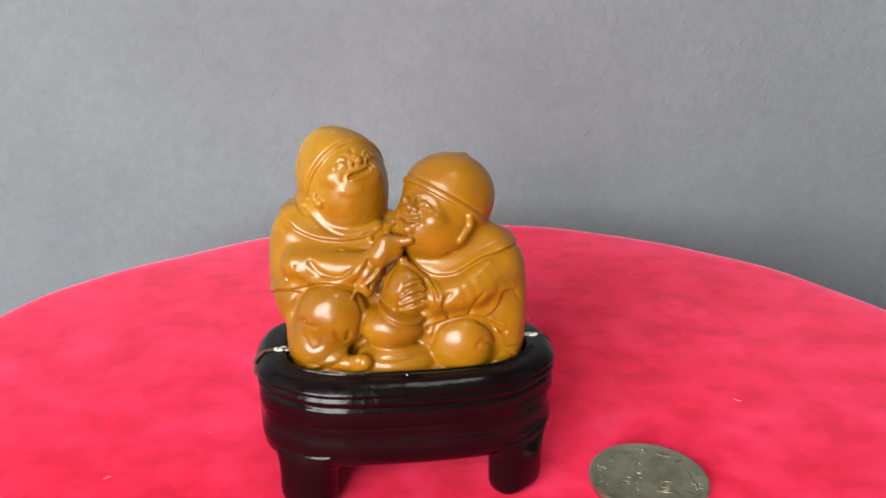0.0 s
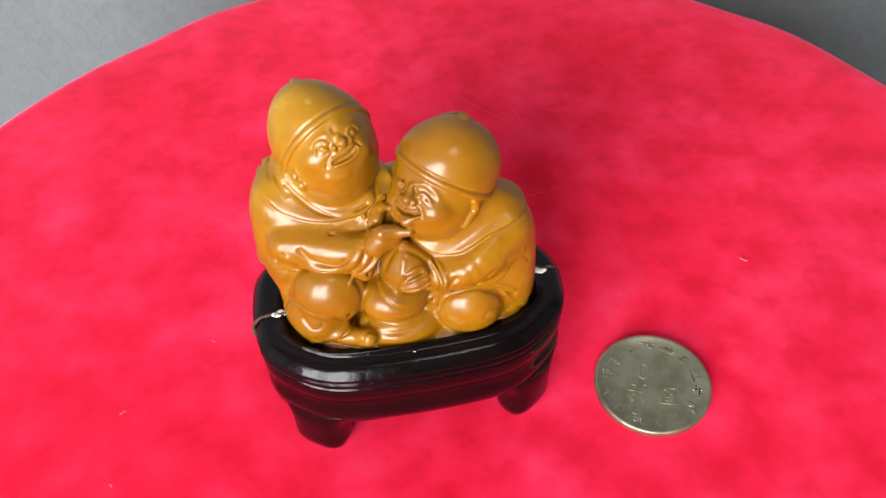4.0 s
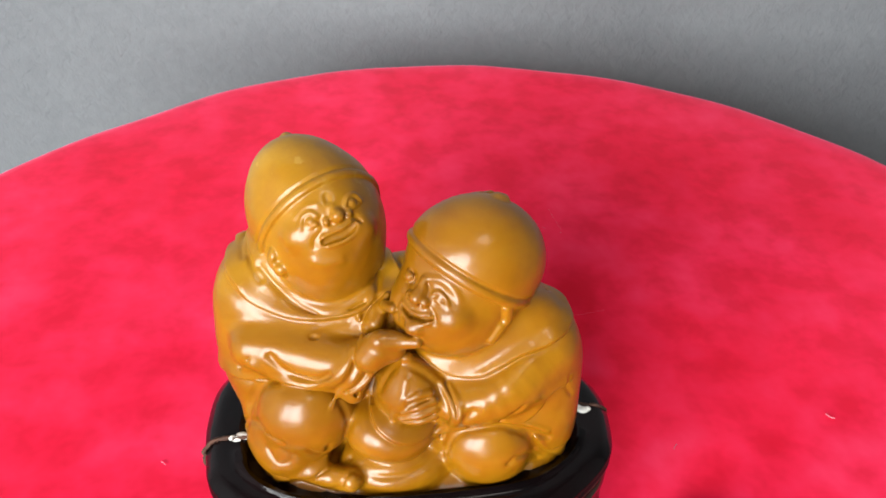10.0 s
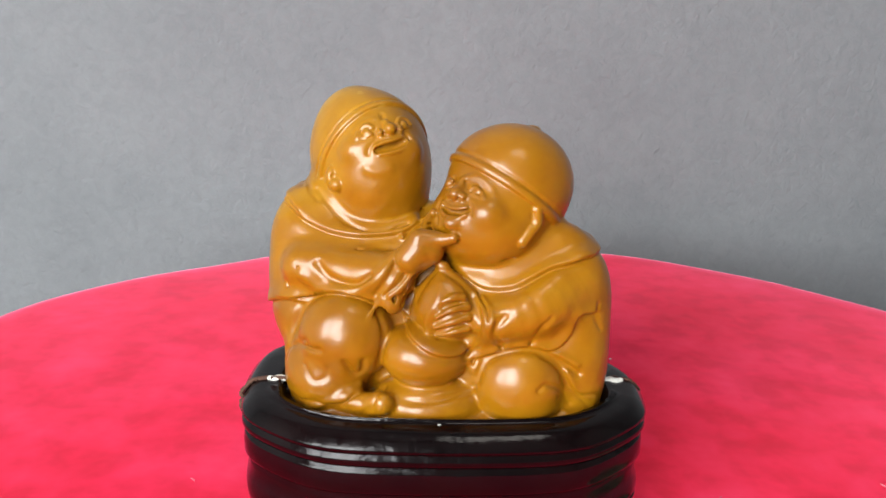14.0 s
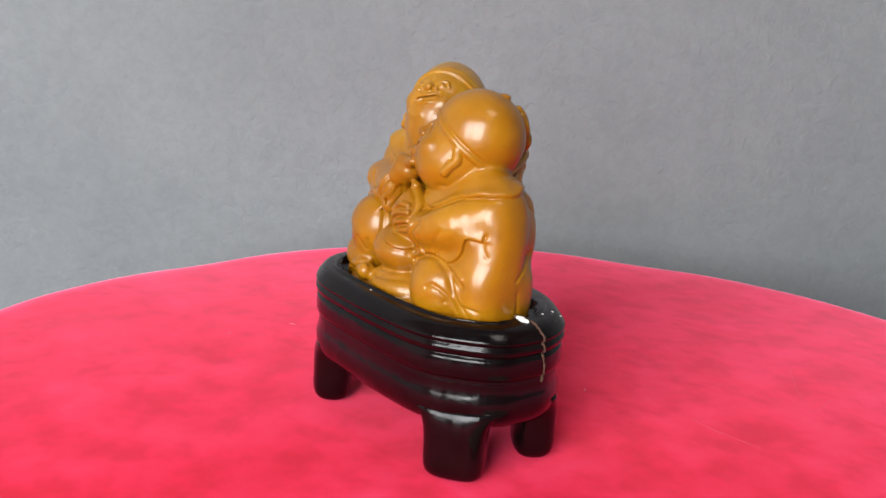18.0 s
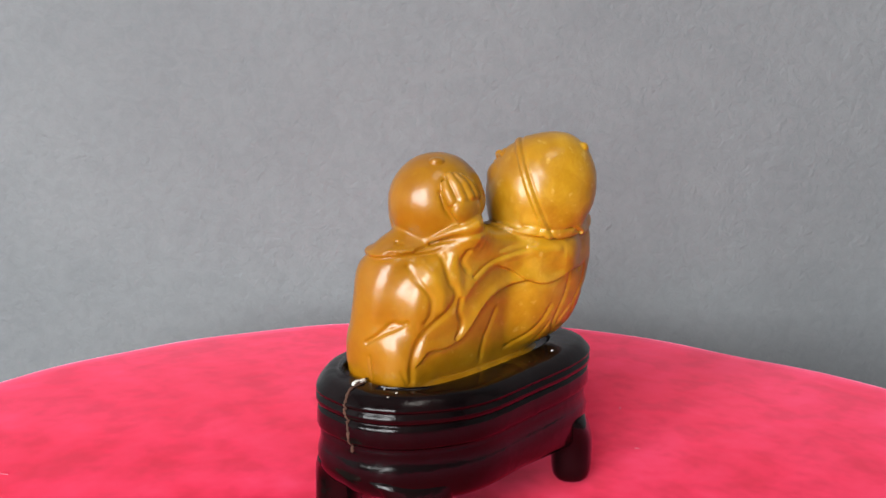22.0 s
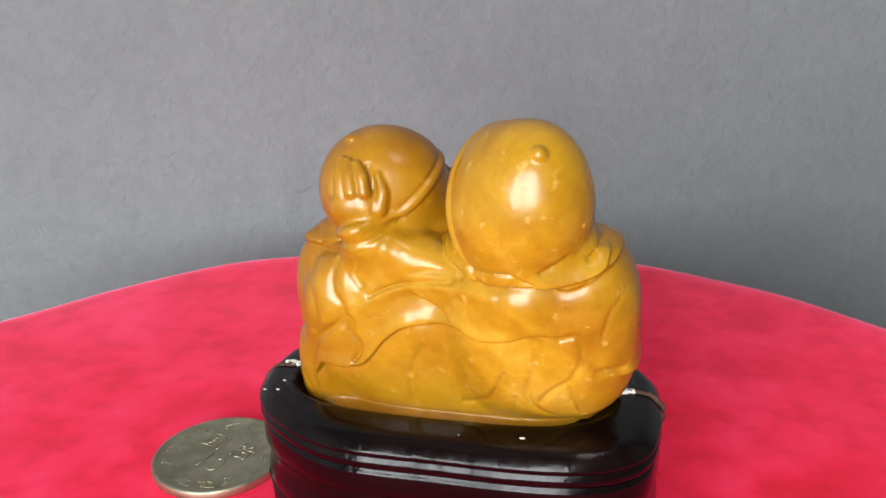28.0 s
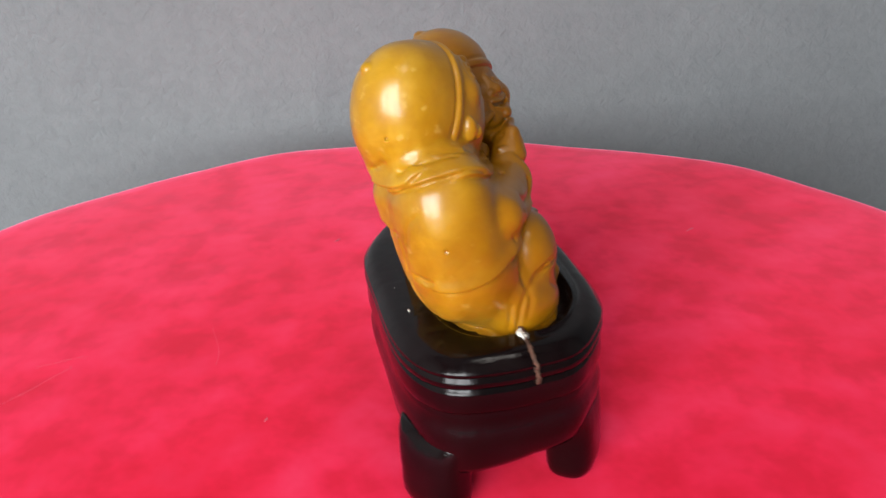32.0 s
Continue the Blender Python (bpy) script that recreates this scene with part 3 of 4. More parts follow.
    c.ridge([(-7.5, 0.4, 53.9), (-7.1, -5.1, 53.7), (-6.1, -6.8, 52.6), (-5.9, -6.7, 50.7), (-7.3, -7, 48.5), (-9.1, -7.2, 47.1)], 0.65, 0.5)
    c.groove([(-6.6, -5.3, 54), (-5.3, -7, 52.7), (-5.1, -5.3, 49.4), (-6.2, -5.3, 46.9), (-7.4, -6.3, 45.4)], 0.6, 0.35)
    c.groove([(-8.2, -5.8, 52.2), (-7.1, -6.6, 51.4), (-7, -6.8, 49.9), (-8.2, -7.3, 48.5), (-9.8, -7.1, 47)], 0.6, 0.35)
    c.lap([(-24.8, 0.4, 43.7), (-23.9, -0.2, 43.9), (-20, -1.9, 45), (-16.5, -4.6, 46.4), (-13.1, -5.3, 45.9), (-11.2, -4.9, 44.8), (-9.6, -6.5, 45), (-6.8, -3.1, 42.7)], 0.85, 1.2)
    c.groove([(-24.8, 0.3, 46.2), (-24.2, 0.1, 44.8), (-22.4, -0.8, 44.2)], 0.35, 0.35)
    c.groove([(-13.1, -0.1, 52.8), (-10.8, -0, 53.2), (-9.1, 0, 53.2)], 0.3, 0.5)
    c.blob((-8.5, -7, 46.5), (0.35, 0.7, 0.75), 0.1, cut=True)
    c.blob((-13.8, -1.4, 52.3), (0.75, 0.5, 0.45), 0.1, cut=True)
    c.blob((-23, -1.9, 49.3), (0.18, 0.25, 0.18), 0.05, cut=True)
    c.blob((-20.9, 2.4, 54.2), (0.18, 0.25, 0.18), 0.05, cut=True)
    c.blob((-21.7, 3.5, 56.1), (0.18, 0.25, 0.18), 0.05, cut=True)
    # hand at the chin
    c.tube([(-6.3, -5.7, 52.2), (-5.2, -5.5, 53.6), (-4.4, -5.4, 54.3)], [2.2, 2.3, 1.9], 0.5)
    c.tube([(-5, -5.8, 55.3), (-2.2, -6.1, 55.3), (-0.2, -7.1, 55.9)], [1.5, 1.25, 0.85], 0.4)
    c.tube([(-5.3, -0.5, 53.3), (-4.1, 0.9, 54.9), (-3, -3.1, 58.4)], [1.3, 1, 0.65], 0.4)
    c.tube([(-6.2, -0.5, 52.7), (-5.1, 0.9, 54.4), (-3.4, 2.4, 55.6)], [1, 0.85, 0.5], 0.3)
    c.groove([(-3.3, -1.2, 56.3), (-2.9, -3, 55.6), (-2.1, -4.8, 55.7), (-0.9, -6.2, 56.3)], 0.7, 0.4)
    # leg, knee and foot of the first figure
    c.groove([(-22.6, -1, 42.7), (-23.9, -1.1, 38.8), (-25, -2.2, 35.1), (-26.4, -0.3, 29.3)], 0.6, 0.5)
    c.groove([(-10.9, -5.7, 43.8), (-9.9, -6.7, 40.5), (-10.6, -7, 36.4), (-10, -7.1, 32)], 0.6, 0.5)
    c.groove([(-22.7, -4.2, 38.5), (-21.5, -6.6, 39.6), (-21.2, -7, 39)], 0.5, 0.28)
    c.groove([(-21.6, -6.8, 35.6), (-20.3, -8.2, 33.9), (-18.6, -8.5, 34.4), (-18.1, -8.5, 35.9)], 0.3, 0.4)
    c.groove([(-15.6, -9.1, 37.3), (-14.2, -8.2, 35.1), (-13.1, -8, 35.3), (-12.8, -8.6, 37.2)], 0.9, 0.35)
    c.groove([(-20.1, -7.9, 28.3), (-16.6, -8.9, 30), (-13.2, -8.5, 32.3), (-11.2, -3.6, 30.5)], 0.7, 0.4)
    c.ridge([(-20.9, -7.3, 29), (-17, -8.8, 31.1), (-13.6, -7, 32.6)], 0.4, 0.6)
    c.groove([(-13.7, -10, 28.6), (-11.5, -11.4, 31.6), (-10.3, -10.3, 33.2)], 0.4, 0.35)
    c.groove([(-24, -3.4, 29.2), (-20.8, -7.8, 30.3), (-18.3, -8.4, 30.1)], 0.3, 0.4)
    # pouch and the hand on it
    c.lap([(-6.8, -3.3, 41.7), (-6.3, -8.3, 41.2), (-4.2, -10.3, 39.9), (-1.6, -10.7, 39), (1.2, -9.2, 38.6), (3.2, -7.6, 39.3)], 0.65, 1)
    c.groove([(-5.2, -6.5, 46.5), (-3.7, -5.6, 48.9), (-2.6, -5.5, 50.4)], 0.6, 0.5)
    c.groove([(-1.6, -6.2, 50.6), (1, -7, 49.2), (2.8, -7.9, 47.1)], 0.5, 0.5)
    c.groove([(-9.8, -10, 33.2), (-5.7, -10.7, 31.8), (-1.1, -10.6, 32.2), (3.4, -8, 32.9)], 0.6, 0.5)
    c.tube([(1.3, -8.7, 47.4), (-0.2, -9.1, 47.5), (-1.5, -9.3, 47)], [0.65, 0.6, 0.4], 0.25)
    c.tube([(1.9, -9.1, 46.2), (-0.3, -9.8, 45.9), (-2.3, -9.6, 44.6)], [0.7, 0.65, 0.4], 0.2)
    c.tube([(2.1, -9.2, 44.6), (-0.2, -9.8, 44.1), (-2.5, -9.2, 43)], [0.7, 0.65, 0.4], 0.2)
    c.tube([(2.1, -9, 42.9), (0, -9.3, 42.4), (-2.1, -8.7, 41.5)], [0.7, 0.65, 0.4], 0.2)
    c.groove([(0.9, -9.6, 45.6), (-0.8, -9.9, 45.2), (-2.6, -9.4, 43.9)], 0.55, 0.3)
    c.groove([(1.5, -9.4, 43.8), (-0.8, -9.5, 43), (-2.4, -8.9, 42.2)], 0.55, 0.3)
    c.groove([(1.7, -8.2, 41.5), (-0.3, -8.8, 41.4), (-2, -8.8, 41.2)], 0.55, 0.3)
    c.groove([(0.9, -9.2, 46.8), (-0.4, -9.6, 46.6), (-1.6, -9.6, 46.1)], 0.55, 0.3)
    c.ridge([(-1.7, -7.6, 49), (-2.4, -9, 46.9), (-3.8, -8.6, 43.8), (-3.5, -8.3, 41.7)], 0.35, 0.5)
    # cuff, collar and folds of the second robe
    c.ridge([(3.2, -7.1, 47.3), (4.4, -9.6, 45.7), (4.6, -10.8, 43.8), (3.7, -7.7, 39.4), (2.7, -7.7, 37.2), (3.4, -7.9, 35.5)], 0.6, 0.5)
    c.ridge([(4.3, -7.1, 46.8), (5.3, -10, 45.8), (5.2, -11, 43.9), (4.4, -7.9, 39.1), (3.7, -8.1, 36.1)], 0.5, 0.45)
    c.groove([(3.8, -7, 47), (4.9, -9.9, 45.8), (4.9, -10.9, 43.9), (4, -7.8, 39.3), (3.2, -7.8, 36.6)], 0.5, 0.3)
    c.groove([(7.2, -10.9, 45.4), (6.1, -11.1, 43.9), (6, -10.8, 42.1), (7.4, -8.7, 39.7)], 0.8, 0.4)
    c.groove([(2.6, -7.7, 47.4), (3.7, -9.4, 45.4), (3.8, -10.3, 43.1), (2.6, -7.5, 38.7), (1.9, -8.6, 37.9)], 0.5, 0.35)
    c.lap([(0.4, -3.7, 50.1), (3.4, -5.9, 48.5), (5.9, -6.8, 48), (8.8, -7.5, 48.5), (11.1, -7.3, 49.6), (14.2, -6.6, 51.2), (16.9, -6.1, 51.8), (19.4, -5.1, 52.5)], 0.7, 1.1)
    c.lap([(4.1, -8, 37.8), (7.4, -8.8, 39), (11.2, -8.9, 39.7), (15.1, -8.5, 39.3), (17.5, -7.9, 41.5), (18.4, -7.9, 44.4), (20.7, -6.7, 44.5)], 0.65, 1)
    c.groove([(14.1, -10.7, 45.2), (12.5, -10.6, 43.3), (11.6, -8.7, 40.3)], 0.4, 0.5)
    c.ridge([(9, -10.5, 46.6), (12.2, -9.1, 48.8), (15.5, -7.3, 50.6)], 0.3, 1.6)
    c.groove([(4.1, -8.8, 34.3), (4.7, -8.6, 36.6), (6.7, -8.7, 38.6), (10.4, -9, 39.7), (13.5, -9.2, 38.7), (15.9, -9.2, 36.6), (17.3, -9.1, 33.8)], 0.6, 0.4)
    c.groove([(13.5, -9.2, 38.7), (16.1, -8.8, 37.6), (19, -8.8, 35.6)], 0.9, 0.4)
    c.ridge([(13.6, -8.7, 39.3), (16.3, -8.6, 38.4), (18.7, -8.7, 37)], 0.35, 0.5)
    c.groove([(15.9, -8.9, 37.3), (17.7, -9, 33.7), (20.8, -8.1, 30.1), (22.4, -6.6, 26.8)], 0.6, 0.4)
    c.ridge([(17.2, -9, 35.9), (19, -8.8, 32.5), (23.1, -5.5, 27.2)], 0.35, 0.6)
    c.groove([(12.7, -12, 34.4), (13.9, -11.4, 35), (16.3, -9.9, 33.4), (18, -8.7, 30.7)], 0.5, 0.4)
    c.blob((12.7, -12.2, 34.3), (0.45, 0.4, 0.4), 0.1, cut=True)
    c.groove([(13.9, -10.6, 29), (15.8, -9.4, 28.5), (16.9, -8.6, 29.2)], 0.4, 0.4)
    # side of the second robe
    c.lap([(18.8, -5.5, 52.2), (22.3, -1, 52.5), (20.8, 3.1, 53), (14.4, 7.1, 53.6)], 0.6, 1)
    c.groove([(7.4, -6.5, 52.4), (19.3, 2.2, 55.1), (13.7, 7.2, 55.4)], 0.4, 0.4)
    c.groove([(24.6, -0.2, 37.1), (23.7, 2.3, 38.9), (22.5, 3.8, 39.8), (21.1, 6.4, 41.3)], 1.4, 0.26)
    c.groove([(24.4, 0.4, 34.4), (24.1, 0.9, 29.8)], 0.3, 0.35)
    c.groove([(21.7, -6.1, 45.6), (21.5, -6.5, 43.5), (22.4, -6.2, 41.8)], 0.5, 0.3)
    c.groove([(16, -10.2, 32.2), (22.5, -7.3, 31.4), (23.2, -5.9, 29.4)], 0.4, 0.4)
    c.groove([(22.3, 6.4, 32.3), (21, 6.7, 29.7)], 0.3, 0.3)
    # back: collars, hand, cuff and folds
    c.lap([(-1.6, 8, 56.5), (-2.7, 11.8, 55.5), (-5.3, 14.7, 54.8), (-9.3, 17.3, 54.4), (-15.2, 18.5, 54.5), (-20.2, 17.3, 54.9), (-23.5, 15.8, 56), (-24.2, 14.5, 57.3)], 0.85, 1.2)
    c.groove([(-5.2, -5.2, 55.2), (-4.5, 13.7, 56.8), (-7.2, 16.9, 56.2), (-11.9, 19, 56.3), (-16.5, 18.9, 56.8), (-19.4, 18.1, 58.5)], 0.45, 0.5)
    c.lap([(21.1, 2.3, 53.4), (18.5, 4.4, 53.5), (15.9, 5.2, 53.9)], 0.6, 0.9)
    c.tube([(14.6, 5, 55.2), (12.7, 9.9, 57.3), (9.9, 12.9, 58.6), (7, 10.6, 59.5), (4.4, 9.2, 60.6)], [0.7, 0.9, 1, 0.9, 0.6], 0.4)
    c.groove([(14.3, 5.7, 54.8), (12.1, 12, 56.5), (8.8, 13.5, 57.2), (6.1, 11.8, 58.2), (4.2, 9.1, 59.7)], 0.6, 0.4)
    c.blob((10.3, 10.7, 61.2), (3.6, 1.7, 2.8), 0.8)
    c.tube([(13.3, 9.7, 62.8), (13.6, 9, 64.4), (13.5, 8.3, 65.9)], [1, 0.95, 0.7], 0.25)
    c.tube([(11.8, 10.8, 63.2), (12.2, 9.7, 65.4), (12.4, 8.3, 67.2)], [1.1, 1.05, 0.75], 0.25)
    c.tube([(10.3, 11.2, 63.6), (10.8, 10.2, 65.5), (11.4, 8.8, 67.1)], [1.1, 1.05, 0.75], 0.25)
    c.tube([(8.6, 11.1, 63.6), (9.1, 10.3, 65.5), (10.1, 9.1, 66.9)], [1, 0.95, 0.7], 0.25)
    c.tube([(6.8, 10.6, 61.1), (6.3, 10.2, 63.4), (7.1, 9.5, 65.7)], [1.1, 0.9, 0.5], 0.4)
    c.groove([(13.3, 7.8, 66.1), (13.1, 8.9, 64.4), (12.5, 9.9, 62.7)], 1, 0.34)
    c.groove([(12.1, 8, 66.7), (11.7, 9.5, 65), (11, 10.4, 63.7)], 1, 0.34)
    c.groove([(11.2, 8.4, 66.8), (10.1, 9.8, 65.4), (9.3, 10.5, 64)], 1, 0.34)
    c.groove([(14.5, 7.9, 64.3), (14, 8.8, 61.5), (12.3, 10.2, 58.8)], 0.5, 0.35)
    c.groove([(8.5, 8.9, 66.7), (7.8, 9.8, 65.4), (7.6, 10.4, 64)], 0.6, 0.35)
    c.groove([(19.5, 5.1, 51.2), (19.3, 7.6, 48.7), (18.2, 9.5, 46.1), (18, 9.5, 43), (18.8, 8.8, 41.1)], 0.6, 0.45)
    c.groove([(14.2, 8.7, 52.8), (14.7, 10.1, 50.6), (14.3, 10.8, 48.1), (13.2, 11.1, 46.8), (13.2, 11.2, 45.1), (14.5, 10.7, 43.2), (18.3, 8.9, 40), (19.8, 7.7, 37), (20.5, 7.2, 33.6), (20.3, 7, 30.2)], 0.8, 0.5)
    c.groove([(10.7, 11.7, 53.5), (11.2, 10.9, 51.6), (10.1, 11.3, 49.9)], 0.9, 0.45)
    c.groove([(12, 11.3, 44.9), (12, 11, 42.4), (11.1, 11, 40.6), (11.3, 10.7, 38.7), (12.2, 10.3, 37.4)], 0.8, 0.45)
    c.groove([(1.5, 11.6, 41), (2.7, 11.2, 38.2), (3.7, 10.7, 35.3), (3.5, 9.7, 31.6), (2.5, 9.5, 28.9)], 0.6, 0.5)
    c.groove([(-4.2, 9.8, 31.9), (-5.7, 10, 32.2), (-8, 12.5, 34.2), (-9.8, 14.7, 37), (-11.1, 15.8, 40.1)], 0.7, 0.42)
    c.groove([(-15.2, 17.6, 47.1), (-15.5, 16.9, 44.3), (-15.2, 16.5, 41.7), (-14.3, 15.7, 38.8), (-14.2, 14.7, 36.2), (-15.6, 13.5, 33.9), (-17.8, 11.7, 32), (-20.8, 6.2, 28.4)], 0.55, 0.42)
    c.groove([(-18.7, 17.2, 46.8), (-20.7, 17.1, 47.3), (-21.5, 16.7, 45.4), (-21.4, 16.3, 43.1), (-20.4, 16, 41), (-20.1, 15.4, 38.6), (-21.5, 12.3, 33.2)], 0.55, 0.42)
    c.groove([(-20.1, 15.9, 40.2), (-18, 15.6, 38.7), (-16.5, 15, 37), (-16, 14.6, 35.9)], 0.5, 0.4)
    c.groove([(-23.7, 15.4, 41.5), (-26.2, 13.8, 41.4)], 0.8, 0.5)
    c.groove([(-12.1, 8.6, 29), (-11.8, 12.3, 32.6), (-12.5, 14.7, 36.3)], 0.25, 0.35)
    c.groove([(23.6, 2.3, 39.1), (22.2, 3.9, 40.9), (21.5, 5.3, 40.8)], 0.8, 0.3)
    c.groove([(8.7, 11.7, 48.6), (5.8, 11.8, 50.2), (2.1, 12.6, 51.5), (-3.9, 14.4, 52.6)], 0.55, 0.45)
    c.groove([(2.2, 12.9, 53), (-1.1, 13.2, 53.5), (-5.3, 15.1, 53.6)], 0.3, 0.5)
    c.lap([(0.8, 12.2, 49.4), (-1.8, 12.6, 48.4), (-4.1, 14.3, 46.6), (-6.8, 15.8, 45.5), (-9.5, 16.7, 45.5), (-12.3, 17.2, 46.2), (-14.7, 17.8, 47.4), (-17.3, 17.4, 47.4)], 0.6, 1)
    c.lap([(18.7, 8, 34.5), (17.5, 8.7, 35.9), (14.1, 9.7, 36.1), (11.1, 10.5, 37), (9, 11.1, 39.2), (6.9, 11.5, 42), (4, 11.9, 44.3), (0.6, 12.1, 45.2), (-3.6, 13.7, 46)], 0.9, 1.1)
    c.ridge([(11.4, 11.4, 45.4), (9.1, 11.7, 47.6), (5, 11.9, 50.1), (0.1, 13.1, 51.5), (-5.3, 15.5, 52.2), (-9.8, 17.8, 52.1)], 0.45, 1)
    c.ridge([(17.3, 6.9, 51.6), (16.8, 9.7, 48.8), (16, 10.4, 46.3), (16, 10.3, 43.9)], 0.35, 1.1)
    c.ridge([(12.8, 10.2, 52.3), (12.6, 11.1, 48.6), (12.1, 11.3, 46.9)], 0.35, 0.9)
    c.ridge([(9, 11, 38.7), (6.5, 11.7, 42.7), (3.2, 12, 45)], 0.3, 0.9)
    # side of the first robe
    c.lap([(-14.4, 18.8, 55.7), (-19.5, 17.5, 53.9), (-24.1, 15.3, 56), (-25.6, 11.4, 57.3), (-23.7, 4.6, 56.7)], 0.75, 1.1)
    c.groove([(-22, 16, 57.7), (-23.4, 12, 59.3), (-23.1, 8.1, 59.6)], 0.5, 0.45)
    c.lap([(-27.4, 12.1, 40.2), (-28.3, 8.4, 40.4), (-28, 4.9, 41.3), (-26.4, 1.7, 42.8), (-23.4, -0.6, 43.4)], 0.75, 1)
    c.groove([(-19.4, -8.4, 38.8), (-23, -3.8, 37.8), (-25.4, -0.6, 34.7), (-24.7, 0.2, 29.3)], 0.6, 0.45)
    c.groove([(-25.5, 1.2, 34.5), (-24.5, 1.5, 30)], 0.4, 0.4)
    c.groove([(-24, 16.3, 47.4), (-24.9, 16.1, 50.5), (-26.1, 15.1, 52.2)], 0.2, 0.4)
    c.blob((-21.1, 17.4, 62.6), (0.3, 0.3, 0.3), 0.1, cut=True)
    c.blob((-28.4, 11.5, 47.2), (0.3, 0.3, 0.3), 0.1, cut=True)












# ---- room ----
def room():
    lo, hi, back, front = -1.7, 1.7, 0.195, -1.2
    tagged(part("floor", slab((lo - 0.1, front - 0.1, -0.1), (hi + 0.1, back + 0.1, 0.0)), FLOOR, smooth=False), "plain grey tiled floor", "floor", kind="structure")
    tagged(part("ceiling", slab((lo - 0.1, front - 0.1, 2.6), (hi + 0.1, back + 0.1, 2.7)), CEILING, smooth=False), "plain pale grey plaster ceiling", "ceiling", kind="structure")
    tagged(part("wall_north", slab((lo - 0.1, back, 0.0), (hi + 0.1, back + 0.1, 2.6)), WALL, smooth=False), "grey painted wall with a fine rough texture", "wall", kind="structure")
    tagged(part("wall_west", slab((lo - 0.1, front, 0.0), (lo, back, 2.6)), PLASTER, smooth=False), "plain white plaster wall", "wall", kind="structure")
    tagged(part("wall_east", slab((hi, front, 0.0), (hi + 0.1, back, 2.6)), PLASTER, smooth=False), "plain white plaster wall", "wall", kind="structure")
    # the wall with the window, in four pieces round the opening
    x0, x1, z0, z1 = -1.26, -0.06, 0.75, 1.79
    bm = bmesh.new()
    for a, b in (((lo - 0.1, front - 0.1, 0.0), (x0, front, 2.6)), ((x1, front - 0.1, 0.0), (hi + 0.1, front, 2.6)),
                 ((x0, front - 0.1, 0.0), (x1, front, z0)), ((x0, front - 0.1, z1), (x1, front, 2.6))):
        box_into(bm, a, b)
    tagged(part("wall_south", bm, PLASTER, smooth=False), "plain white plaster wall with a window opening", "wall", kind="structure")
    win = tagged(new("window_1"), "white painted window with daylight behind", "window", kind="structure")
    bm = bmesh.new()
    for a, b in (((x0, front - 0.08, z0), (x0 + 0.05, front - 0.02, z1)), ((x1 - 0.05, front - 0.08, z0), (x1, front - 0.02, z1)),
                 ((x0 + 0.05, front - 0.08, z0), (x1 - 0.05, front - 0.02, z0 + 0.05)), ((x0 + 0.05, front - 0.08, z1 - 0.05), (x1 - 0.05, front - 0.02, z1))):
        box_into(bm, a, b)
    part("window_frame", bm, FRAME, win, smooth=False)
    part("mullion", slab((-0.70, front - 0.005, z0 + 0.05), (-0.62, front + 0.045, z1 - 0.05), 0.004), FRAME, win, smooth=False)
    lamp = tagged(new("ceiling_light"), "flat square white ceiling light panel", "ceiling light", kind="structure")
    lamp.location = (0.42, -0.72, 2.55)
    part("housing", slab((-0.29, -0.29, 0.0), (0.29, 0.29, 0.05), 0.004), FRAME, lamp, smooth=False)


room()

# ---- revolving table and its velvet ----
STAND_AT, COIN_AT = (-15.66, -17.91), (35.7, -31.3)


def build_table():
    ob = tagged(new("revolving_table"), "small round revolving table under red velvet", "table")
    ob.location = (0, 0, 0)
    ring = lambda r, z: [(r * math.cos(2 * math.pi * k / 64), r * math.sin(2 * math.pi * k / 64), z) for k in range(64)]
    part("tabletop", loft([ring(0.149, TOP - 0.022), ring(0.1505, TOP - 0.020), ring(0.1505, TOP - 0.005), ring(0.149, TOP - 0.0025)]), WOOD, ob)
    part("column", loft([ring(0.03, 0.03), ring(0.022, 0.1), ring(0.022, TOP - 0.1), ring(0.04, TOP - 0.023)]), WOOD, ob)
    part("base", loft([ring(0.15, 0.0009), ring(0.15, 0.015), ring(0.04, 0.03)]), WOOD, ob)
    return ob


def build_velvet():
    """A round cloth that lies on the table and turns down over its edge, a little uneven along the rim."""
    n = 240
    def rim(a):
        return 1.0 * math.sin(3 * a + 0.6) + 0.7 * math.sin(7 * a + 2.0) + 0.5 * math.sin(13 * a + 1.0) + 0.35 * math.sin(23 * a)
    def drop(a):
        return 0.5 * math.sin(5 * a + 1.1) + 0.35 * math.sin(11 * a + 0.4)
    profile = [(r, 0.0) for r in (3, 10, 20, 35, 50, 65, 80, 95, 110, 122, 132, 140)] + [(147, 0.0), (151, -0.1), (153.2, -0.5), (154.6, -1.4), (155.1, -3.2), (155.2, -9), (155.4, -16), (156, -26), (156.8, -34)]
    rings = []
    for r, z in profile:
        w = max(0.0, (r - 120) / 35) ** 2
        rings.append([((r + w * rim(a)) * MM * math.cos(a), (r + w * rim(a)) * MM * math.sin(a), (z + w * 0.8 * drop(a)) * MM) for a in [2 * math.pi * k / n for k in range(n)]])
    bm = loft(rings[::-1], True, False)
    ob = part("velvet_cloth", bm, VELVET)
    ob.location = (0, 0, TOP)
    mod = ob.modifiers.new("thickness", "SOLIDIFY")
    mod.thickness, mod.offset = 0.0018, -1
    return tagged(ob, "bright red velvet cloth over a round table", "cloth")


